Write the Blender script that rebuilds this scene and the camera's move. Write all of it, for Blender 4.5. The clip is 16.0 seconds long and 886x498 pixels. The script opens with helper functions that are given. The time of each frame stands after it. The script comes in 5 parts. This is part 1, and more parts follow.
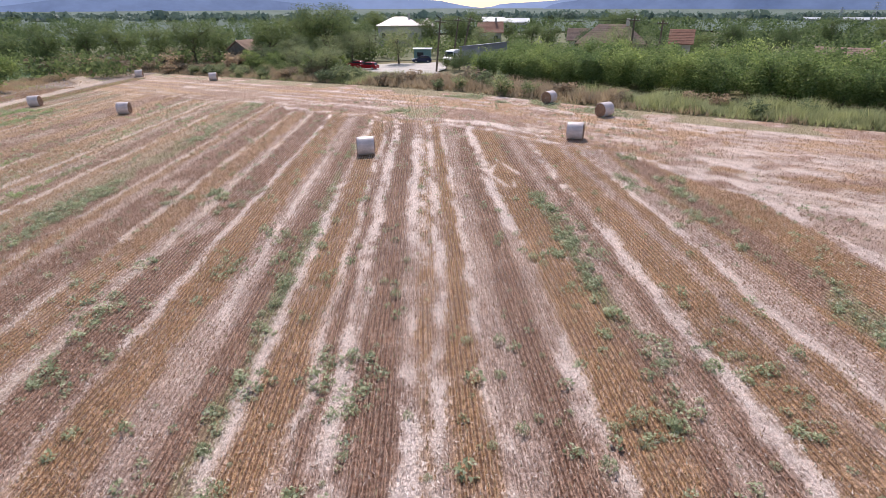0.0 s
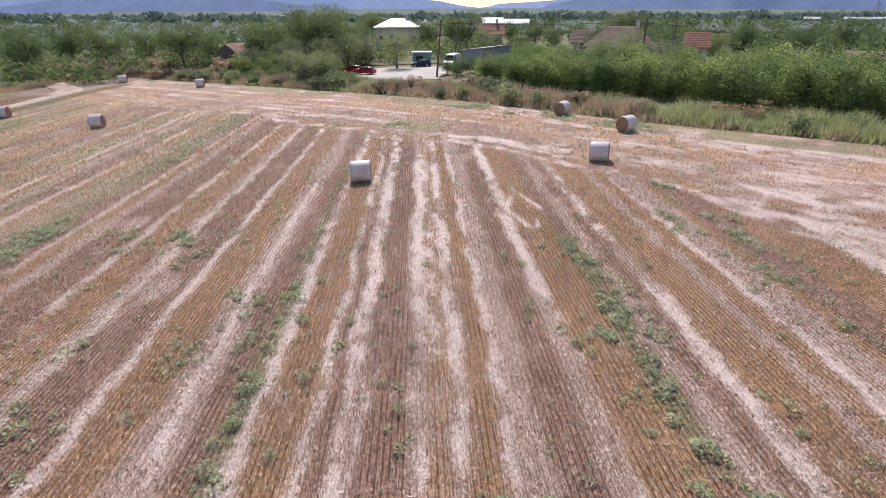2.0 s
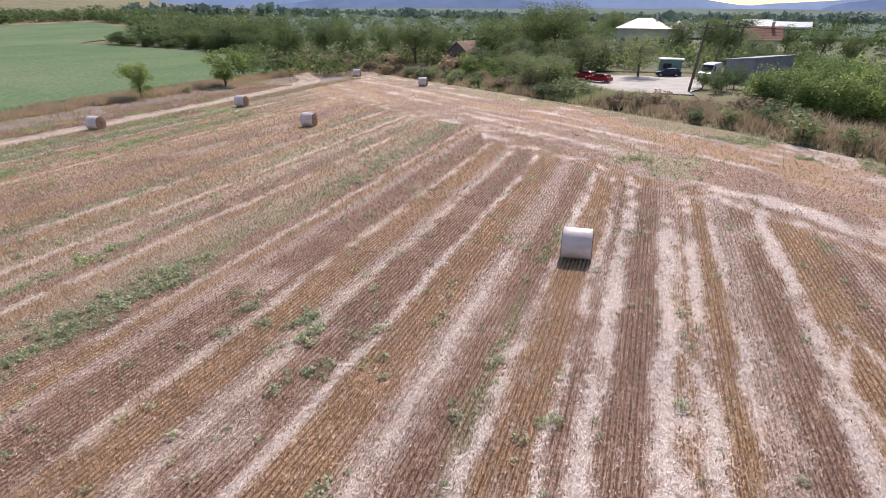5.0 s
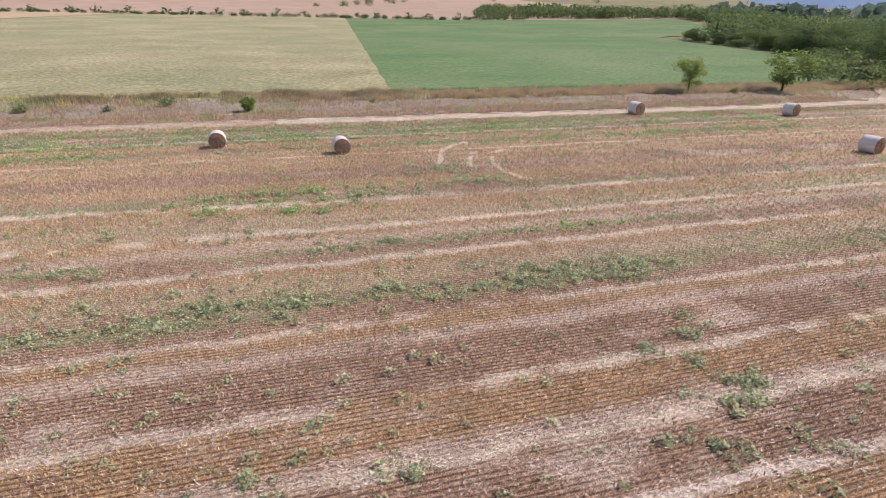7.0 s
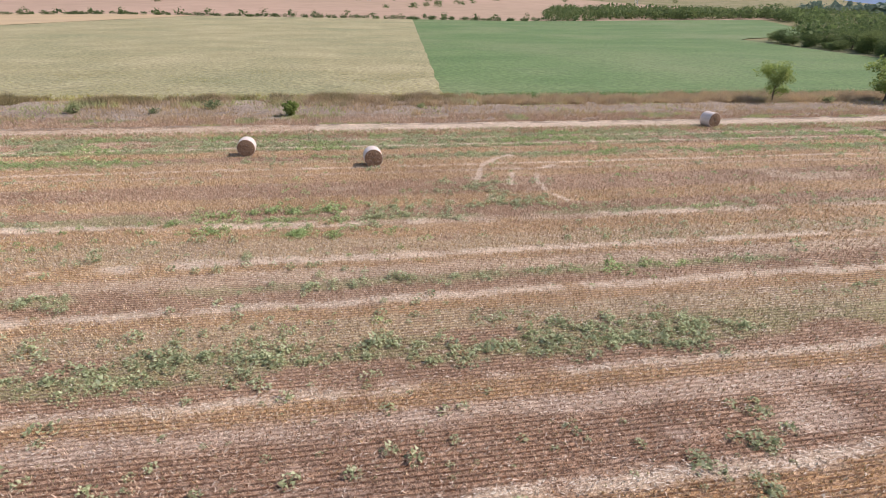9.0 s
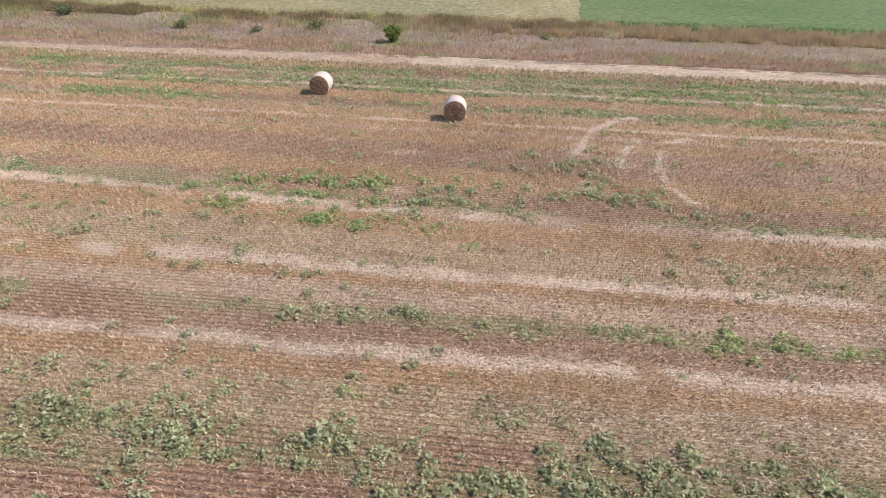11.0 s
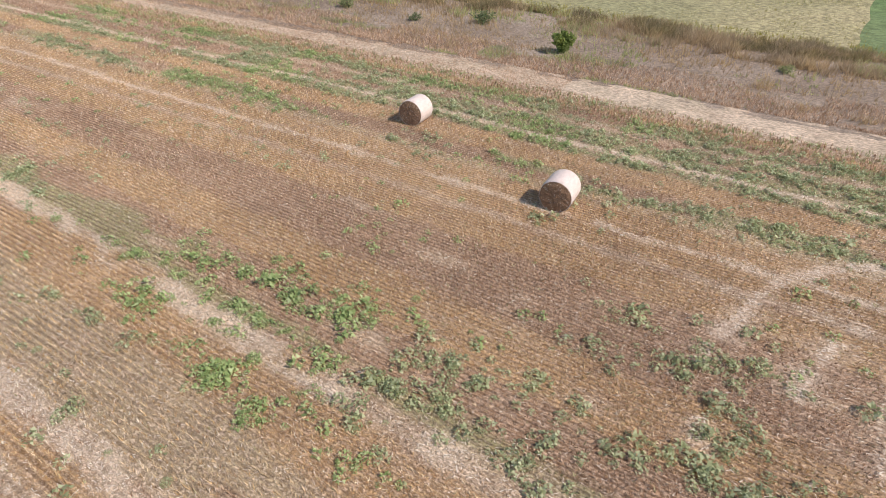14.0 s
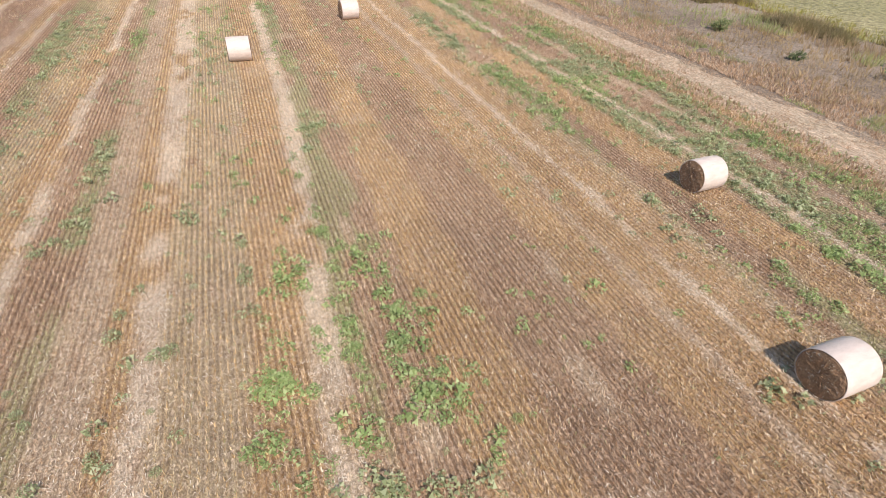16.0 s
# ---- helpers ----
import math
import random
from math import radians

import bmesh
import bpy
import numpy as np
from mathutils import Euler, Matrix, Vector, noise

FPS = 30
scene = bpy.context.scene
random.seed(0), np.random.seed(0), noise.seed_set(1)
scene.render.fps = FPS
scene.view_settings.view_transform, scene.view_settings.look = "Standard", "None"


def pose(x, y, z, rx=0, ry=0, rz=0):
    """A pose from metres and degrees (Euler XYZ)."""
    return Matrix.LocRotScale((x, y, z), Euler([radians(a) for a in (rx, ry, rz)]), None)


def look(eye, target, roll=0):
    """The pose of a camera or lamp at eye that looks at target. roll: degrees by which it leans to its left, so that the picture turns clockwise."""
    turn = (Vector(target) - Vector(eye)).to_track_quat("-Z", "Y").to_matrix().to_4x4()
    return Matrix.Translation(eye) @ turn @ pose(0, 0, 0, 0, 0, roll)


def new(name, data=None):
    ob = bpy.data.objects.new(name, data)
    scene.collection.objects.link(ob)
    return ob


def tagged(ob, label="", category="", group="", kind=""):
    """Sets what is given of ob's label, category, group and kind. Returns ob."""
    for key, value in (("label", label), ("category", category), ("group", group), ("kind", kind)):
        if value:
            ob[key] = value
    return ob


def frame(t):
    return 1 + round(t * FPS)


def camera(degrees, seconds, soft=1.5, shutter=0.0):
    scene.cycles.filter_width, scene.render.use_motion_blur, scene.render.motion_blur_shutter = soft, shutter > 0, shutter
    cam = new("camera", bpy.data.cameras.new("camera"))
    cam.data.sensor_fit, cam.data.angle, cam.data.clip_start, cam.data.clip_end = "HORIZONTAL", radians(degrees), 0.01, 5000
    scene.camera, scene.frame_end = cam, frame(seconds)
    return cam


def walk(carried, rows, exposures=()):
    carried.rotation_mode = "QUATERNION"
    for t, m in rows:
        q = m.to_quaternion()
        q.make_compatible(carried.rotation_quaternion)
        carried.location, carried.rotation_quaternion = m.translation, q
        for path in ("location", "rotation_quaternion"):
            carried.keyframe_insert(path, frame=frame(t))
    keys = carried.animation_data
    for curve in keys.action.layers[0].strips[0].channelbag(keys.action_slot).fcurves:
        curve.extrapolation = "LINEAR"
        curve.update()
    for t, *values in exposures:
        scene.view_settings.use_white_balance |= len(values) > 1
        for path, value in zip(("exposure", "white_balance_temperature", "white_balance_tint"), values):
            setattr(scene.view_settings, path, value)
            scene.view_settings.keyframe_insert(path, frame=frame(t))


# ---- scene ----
cam = camera(78.9, 16.0, soft=0.7)
PATH = [
    (0, (0.0, -0.0, 8.711), (0.071, 1.818, 7.881), -0.13),
    (0.5, (-0.103, 1.216, 8.776), (-0.032, 3.034, 7.947), -0.19),
    (1, (-0.174, 2.482, 8.85), (-0.1, 4.3, 8.02), -0.21),
    (1.5, (-0.239, 3.886, 8.901), (-0.163, 5.704, 8.072), -0.21),
    (2, (-0.306, 5.44, 8.901), (-0.228, 7.259, 8.071), -0.25),
    (2.5, (-0.403, 7.143, 8.904), (-0.327, 8.96, 8.075), -0.32),
    (3, (-0.613, 8.915, 8.879), (-0.538, 10.733, 8.049), -0.29),
    (3.2, (-0.72, 9.66, 8.867), (-0.645, 11.478, 8.037), -0.28),
    (5.3, (-2.201, 16.894, 8.606), (-3.037, 18.507, 7.77), 0.21),
    (5.5, (-2.32, 17.201, 8.516), (-3.295, 18.734, 7.681), 0.17),
    (6, (-2.511, 17.554, 8.395), (-3.83, 18.802, 7.558), 0.30),
    (6.5, (-2.744, 17.785, 8.284), (-4.327, 18.672, 7.442), 0.36),
    (7, (-2.951, 17.968, 8.201), (-4.687, 18.489, 7.356), 0.46),
    (7.5, (-3.159, 18.35, 8.161), (-4.933, 18.724, 7.316), 0.30),
    (8, (-3.786, 18.878, 8.155), (-5.561, 19.245, 7.309), 0.18),
    (8.5, (-4.79, 19.606, 8.088), (-6.566, 19.972, 7.244), -0.03),
    (9, (-6.072, 20.398, 8.062), (-7.859, 20.704, 7.22), 0.08),
    (9.5, (-7.541, 21.314, 8.08), (-9.353, 21.389, 7.236), 0.02),
    (9.7, (-8.181, 21.734, 8.061), (-9.994, 21.725, 7.218), -0.11),
    (11.8, (-15.057, 24.716, 8.285), (-16.665, 24.507, 7.113), -0.25),
    (12, (-15.801, 24.951, 8.275), (-17.409, 24.736, 7.104), -0.24),
    (12.5, (-17.685, 25.451, 8.261), (-19.292, 25.221, 7.092), -0.40),
    (13, (-19.609, 25.78, 8.227), (-21.206, 25.482, 7.06), -0.22),
    (13.5, (-21.538, 26.058, 8.195), (-23.044, 25.447, 7.03), -0.07),
    (14, (-23.356, 26.282, 8.174), (-24.756, 25.457, 7.008), -0.13),
    (14.5, (-24.958, 26.426, 8.124), (-26.228, 25.409, 6.961), -0.26),
    (15, (-26.274, 26.449, 8.056), (-27.387, 25.258, 6.898), -0.26),
    (15.5, (-27.517, 26.404, 7.966), (-28.394, 25.028, 6.811), -0.12),
    (16, (-28.523, 26.205, 7.875), (-29.073, 24.666, 6.724), -0.36),
]
PLAN = 1.25  # the plan below is drawn in units of 1.25 m
EXPOSURES = [(0.0, 0.08, 6450, 16), (3.2, 0.08, 6450, 16), (5.5, 0.04, 6600, 14), (8.0, 0.10, 6900, 12), (13.0, -0.03, 7000, 10), (16.0, 0.08, 7200, 6)]
walk(cam, [(t, look(eye, target, roll)) for t, eye, target, roll in PATH], EXPOSURES)

# ---- sky and sun ----
world = bpy.data.worlds.new("world")
scene.world = world
world.use_nodes = True
wn, wl = world.node_tree.nodes, world.node_tree.links
sky = wn.new("ShaderNodeTexSky")
sky.sky_type, sky.sun_disc = "NISHITA", False
sky.sun_elevation, sky.sun_rotation = radians(46), radians(-3)
sky.air_density, sky.dust_density, sky.ozone_density = 1.0, 0.6, 1.0
wn["Background"].inputs["Strength"].default_value = 0.145
wl.new(sky.outputs[0], wn["Background"].inputs[0])

sun = new("sun", bpy.data.lights.new("sun", "SUN"))
sun.data.energy, sun.data.angle, sun.data.color = 4.75, radians(0.6), (1.0, 0.935, 0.885)
SUN_FROM = Vector((-math.sin(radians(3)) * math.cos(radians(46)), math.cos(radians(3)) * math.cos(radians(46)), math.sin(radians(46))))
sun.matrix_world = look(SUN_FROM * 200, (0, 0, 0))

# ---- small tools ----
rng = np.random.default_rng(7)
GRID = np.random.default_rng(3).random((256, 256))


def vnoise(x, y, size=1.0, shift=0):
    """Smooth value noise from 0 to 1 with cells of the given size."""
    x, y = np.asarray(x, float) / size + shift * 17.3, np.asarray(y, float) / size + shift * 31.7
    i, j = np.floor(x).astype(int), np.floor(y).astype(int)
    u, v = x - i, y - j
    u, v = u * u * (3 - 2 * u), v * v * (3 - 2 * v)
    a, b = GRID[i % 256, j % 256], GRID[(i + 1) % 256, j % 256]
    c, d = GRID[i % 256, (j + 1) % 256], GRID[(i + 1) % 256, (j + 1) % 256]
    return (a * (1 - u) + b * u) * (1 - v) + (c * (1 - u) + d * u) * v


def smooth(a, b, v):
    s = np.clip((np.asarray(v, float) - a) / (b - a), 0, 1)
    return s * s * (3 - 2 * s)


def gz(x, y):
    """Height of the land: a gently sloping field, hills in the west, a valley in the north."""
    x, y = np.asarray(x, float), np.asarray(y, float)
    z = 0.02366 * np.clip(x, -62, 70) - 0.01934 * np.clip(y, -80, 105)
    side = smooth(42, 58, np.degrees(np.arctan2(-x, y - 15)) % 360) * smooth(190, 140, np.degrees(np.arctan2(-x, y - 15)) % 360)
    west = np.clip(-x - 330, 0, 2600) * side
    z = z + 0.020 * west + 6 * smooth(60, 900, west) * (vnoise(x, y, 420, 2) - 0.4)
    valley = np.clip(y - 170 + 0.35 * np.clip(x, -600, 600), 0, 1500)
    return z - 0.019 * valley * (1 - smooth(0, 500, west))


def gzf(x, y):
    return float(gz(x, y))


def edge_y(x):
    """Northern edge of the stubble field."""
    return np.interp(x, (-60, -41, -9, 4, 15, 27, 36, 70), (97, 88, 64.5, 54, 41.5, 30.5, 21, -20))


def raw_mesh(name, verts, faces, corners, mats=(), smooth_faces=False):
    """A mesh from arrays: vertices (n, 3) and faces (m, corners)."""
    me = bpy.data.meshes.new(name)
    verts, faces = np.asarray(verts, np.float32), np.asarray(faces, np.int32)
    me.vertices.add(len(verts))
    me.vertices.foreach_set("co", verts.ravel())
    me.loops.add(faces.size)
    me.loops.foreach_set("vertex_index", faces.ravel())
    me.polygons.add(len(faces))
    me.polygons.foreach_set("loop_start", np.arange(0, faces.size, corners, dtype=np.int32))
    if smooth_faces:
        me.polygons.foreach_set("use_smooth", np.ones(len(faces), bool))
    for m in mats:
        me.materials.append(m)
    me.update(calc_edges=True)
    return me


def sheet(name, us, vs, xyz, mat, label, category, kind="structure", smooth_faces=True):
    """A grid over us and vs, placed by xyz(u, v)."""
    u, v = np.meshgrid(us, vs, indexing="ij")
    x, y, z = xyz(u, v)
    n, m = u.shape
    i = np.arange(n * m).reshape(n, m)
    quads = np.stack([i[:-1, :-1], i[1:, :-1], i[1:, 1:], i[:-1, 1:]], -1).reshape(-1, 4)
    me = raw_mesh(name, np.stack([x, y, z], -1).reshape(-1, 3), quads, 4, [mat], smooth_faces)
    return tagged(new(name, me), label, category, kind=kind)


def part(name, bm, mat, parent=None, label="", smooth_faces=False):
    me = bpy.data.meshes.new(name)
    if smooth_faces:
        for f in bm.faces:
            f.smooth = True
    bm.to_mesh(me)
    bm.free()
    if mat:
        me.materials.append(mat)
    ob = new(name, me)
    ob.parent = parent
    return tagged(ob, label)


def empty(name, m, label, category, group="", kind=""):
    ob = new(name)
    ob.empty_display_size = 0.3
    ob.matrix_basis = m
    return tagged(ob, label, category, group, kind)


def box(x0, y0, z0, x1, y1, z1, bevel=0.0, bm=None):
    bm = bm or bmesh.new()
    made = bmesh.ops.create_cube(bm, size=1, matrix=Matrix.Translation(((x0 + x1) / 2, (y0 + y1) / 2, (z0 + z1) / 2)) @ Matrix.Diagonal((x1 - x0, y1 - y0, z1 - z0, 1)))
    if bevel:
        edges = list({e for v in made["verts"] for e in v.link_edges})
        bmesh.ops.bevel(bm, geom=edges, offset=bevel, segments=2, affect="EDGES", profile=0.6)
    return bm


def prism(points, axis_from, axis_to, axis="y"):
    """A side outline, given as (u, z) pairs, drawn out along an axis."""
    bm = bmesh.new()
    rows = []
    for a in (axis_from, axis_to):
        rows.append([bm.verts.new((u, a, z) if axis == "y" else (a, u, z)) for u, z in points])
    n = len(points)
    for k in range(n):
        bm.faces.new((rows[0][k], rows[0][(k + 1) % n], rows[1][(k + 1) % n], rows[1][k]))
    bm.faces.new(rows[0][::-1])
    bm.faces.new(rows[1])
    bmesh.ops.recalc_face_normals(bm, faces=bm.faces)
    return bm


def tube_arrays(points, radii, sides=6):
    """A tapered tube through points: vertices and quads."""
    pts = np.asarray(points, float)
    way = np.gradient(pts, axis=0)
    way /= np.linalg.norm(way, axis=1)[:, None] + 1e-9
    ref = np.where(np.abs(way[:, 2:]) > 0.9, (1.0, 0, 0), (0, 0, 1.0))
    a = np.cross(way, ref)
    a /= np.linalg.norm(a, axis=1)[:, None] + 1e-9
    b = np.cross(way, a)
    ang = np.arange(sides) * 2 * np.pi / sides
    ring = a[:, None] * np.cos(ang)[:, None] + b[:, None] * np.sin(ang)[:, None]
    verts = (pts[:, None] + ring * np.asarray(radii)[:, None, None]).reshape(-1, 3)
    i = np.arange(len(pts) * sides).reshape(-1, sides)
    j = np.roll(i, -1, 1)
    return verts, np.stack([i[:-1], j[:-1], j[1:], i[1:]], -1).reshape(-1, 4)


def joined(pieces):
    verts, faces, n = [], [], 0
    for v, f in pieces:
        verts.append(v)
        faces.append(f + n)
        n += len(v)
    return np.concatenate(verts), np.concatenate(faces)


def leaves(centres, size, gen, flat=0.0, long=1.6):
    """One bent leaf quad at each centre, turned at random; flat pulls it level."""
    n = len(centres)
    a = gen.normal(size=(n, 3))
    a[:, 2] *= 1 - 0.8 * flat
    a /= np.linalg.norm(a, axis=1)[:, None]
    b = np.cross(a, gen.normal(size=(n, 3)) * (1 - flat) + np.array((0, 0, 2.0 * flat + 0.01)))
    b /= np.linalg.norm(b, axis=1)[:, None] + 1e-9
    s = (np.asarray(size) * gen.uniform(0.6, 1.35, n))[:, None]
    c = np.asarray(centres)
    tip, mid = a * s * long * 0.5, b * s * 0.5
    verts = np.stack([c - tip, c + mid * 0.9 - tip * 0.1, c + tip, c - mid * 0.9 - tip * 0.1], 1).reshape(-1, 3)
    return verts, np.arange(n * 4).reshape(-1, 4)


def small_leaves(centres, size, gen):
    """One three-cornered leaf at each centre, lying rather flat."""
    n = len(centres)
    a = gen.uniform(0, 2 * np.pi, n)
    s = (np.asarray(size) * gen.uniform(0.6, 1.3, n))[:, None]
    tip = np.stack([np.cos(a), np.sin(a), gen.normal(0, 0.45, n)], -1) * s
    side = np.stack([-np.sin(a), np.cos(a), gen.normal(0, 0.45, n)], -1) * s * 0.5
    c = np.asarray(centres)
    return np.stack([c - tip * 0.4 + side, c - tip * 0.4 - side, c + tip * 0.6], 1).reshape(-1, 3), np.arange(3 * n).reshape(-1, 3)


def inner_leaves(centre, radii, leaf, gen, inside, outside, spray=0.42):
    """The dense inside of a crown or bush: large dark-lying leaf sprays, and small leaves over its outline."""
    d = gen.normal(size=(inside + outside, 3))
    d /= np.linalg.norm(d, axis=1)[:, None]
    k = np.arange(inside + outside) < inside
    d *= np.where(k, 0.80 * gen.random(len(k)) ** 0.4, gen.uniform(0.82, 1.05, len(k)))[:, None]
    d[:, 2] += 0.08 * np.sin(d[:, 0] * 7 + centre[1]) + 0.08 * np.sin(d[:, 1] * 7 + centre[0])
    return leaves(np.asarray(centre) + d * np.asarray(radii), np.where(k, spray * radii[0], leaf), gen, 0.1, 1.3)


# ---- materials ----
def nodes_of(name):
    m = bpy.data.materials.new(name)
    m.use_nodes = True
    return m, m.node_tree.nodes, m.node_tree.links, m.node_tree.nodes["Principled BSDF"]


def mixed(nt, fac, a, b, blend="MIX"):
    """A colour mix; fac, a and b are sockets or values."""
    n = nt.nodes.new("ShaderNodeMix")
    n.data_type, n.blend_type = "RGBA", blend
    for socket, value in ((n.inputs[0], fac), (n.inputs[6], a), (n.inputs[7], b)):
        if isinstance(value, bpy.types.NodeSocket):
            nt.links.new(value, socket)
        elif isinstance(value, (int, float)):
            socket.default_value = value
        else:
            socket.default_value = (*value[:3], 1)
    return n.outputs[2]


def noise_at(nt, scale, detail=4.0, rough=0.6, stretch=(1, 1, 1), low=0.35, high=0.65, coord="Object"):
    """A contrasty noise from 0 to 1 in metres."""
    tc, mp, nz, rp = (nt.nodes.new("ShaderNode" + k) for k in ("TexCoord", "Mapping", "TexNoise", "MapRange"))
    mp.inputs["Scale"].default_value = stretch
    nz.inputs["Scale"].default_value, nz.inputs["Detail"].default_value, nz.inputs["Roughness"].default_value = scale, detail, rough
    rp.inputs["From Min"].default_value, rp.inputs["From Max"].default_value = low, high
    nt.links.new(tc.outputs[coord], mp.inputs[0])
    nt.links.new(mp.outputs[0], nz.inputs["Vector"])
    nt.links.new(nz.outputs[0], rp.inputs[0])
    return rp.outputs[0]


def bumped(nt, bsdf, height, strength=0.4, distance=0.02):
    b = nt.nodes.new("ShaderNodeBump")
    b.inputs["Strength"].default_value, b.inputs["Distance"].default_value = strength, distance
    nt.links.new(height, b.inputs["Height"])
    nt.links.new(b.outputs[0], bsdf.inputs["Normal"])


def surface(name, base, second, scale=4.0, rough=0.85, fine=40.0, grain=0.25, bump=0.3, distance=0.01, metallic=0.0, stretch=(1, 1, 1), third=None, spread=0.6):
    """A surface of two tones at a large scale, with fine grain and relief."""
    m, nodes, links, bsdf = nodes_of(name)
    nt = m.node_tree
    big, small = noise_at(nt, scale, stretch=stretch), noise_at(nt, fine, 3.0, 0.7, stretch)
    col = mixed(nt, big, base, second)
    if third:
        col = mixed(nt, noise_at(nt, scale * 0.27, 3.0, low=0.45, high=0.7), col, third)
    dark = mixed(nt, small, (1 - grain,) * 3, (1 + grain * 0.4,) * 3)
    links.new(mixed(nt, 1.0, col, dark, "MULTIPLY"), bsdf.inputs["Base Color"])
    bsdf.inputs["Roughness"].default_value, bsdf.inputs["Metallic"].default_value = rough, metallic
    bsdf.inputs["Specular IOR Level"].default_value = 0.3
    if bump:
        bumped(nt, bsdf, small, bump, distance)
    return m


def leafy(name, tones, through_light=0.35, rough=0.6, patch=0.6, bright=(1.34, 1.30, 1.12), lots=True):
    """Leaves or blades: tones vary from piece to piece and over the crown, and light shines through them."""
    m, nodes, links, bsdf = nodes_of(name)
    nt = m.node_tree
    geo, ramp = nodes.new("ShaderNodeNewGeometry"), nodes.new("ShaderNodeValToRGB")
    ramp.color_ramp.elements[0].color, ramp.color_ramp.elements[1].color = (*tones[0], 1), (*tones[-1], 1)
    for k, tone in enumerate(tones[1:-1]):
        ramp.color_ramp.elements.new((k + 1) / (len(tones) - 1)).color = (*tone, 1)
    links.new(geo.outputs["Random Per Island"], ramp.inputs[0])
    info = nodes.new("ShaderNodeObjectInfo")
    col = ramp.outputs[0]
    if lots:
        col = mixed(nt, 1.0, col, mixed(nt, info.outputs["Random"], (0.66, 0.72, 0.68), (1.28, 1.2, 1.0)), "MULTIPLY")
    col = mixed(nt, noise_at(nt, patch, 2.0), col, mixed(nt, 1.0, col, bright, "MULTIPLY"))
    links.new(col, bsdf.inputs["Base Color"])
    bsdf.inputs["Roughness"].default_value, bsdf.inputs["Specular IOR Level"].default_value = rough, 0.12
    glow, mix = nodes.new("ShaderNodeBsdfTranslucent"), nodes.new("ShaderNodeMixShader")
    links.new(col, glow.inputs[0])
    mix.inputs[0].default_value = through_light
    links.new(bsdf.outputs[0], mix.inputs[1])
    links.new(glow.outputs[0], mix.inputs[2])
    links.new(mix.outputs[0], nodes["Material Output"].inputs[0])
    return m


def plain(name, colour, rough=0.5, metallic=0.0, fine=25.0, grain=0.12):
    return surface(name, colour, tuple(c * 0.85 for c in colour), 3.0, rough, fine, grain, 0.05, 0.002, metallic)


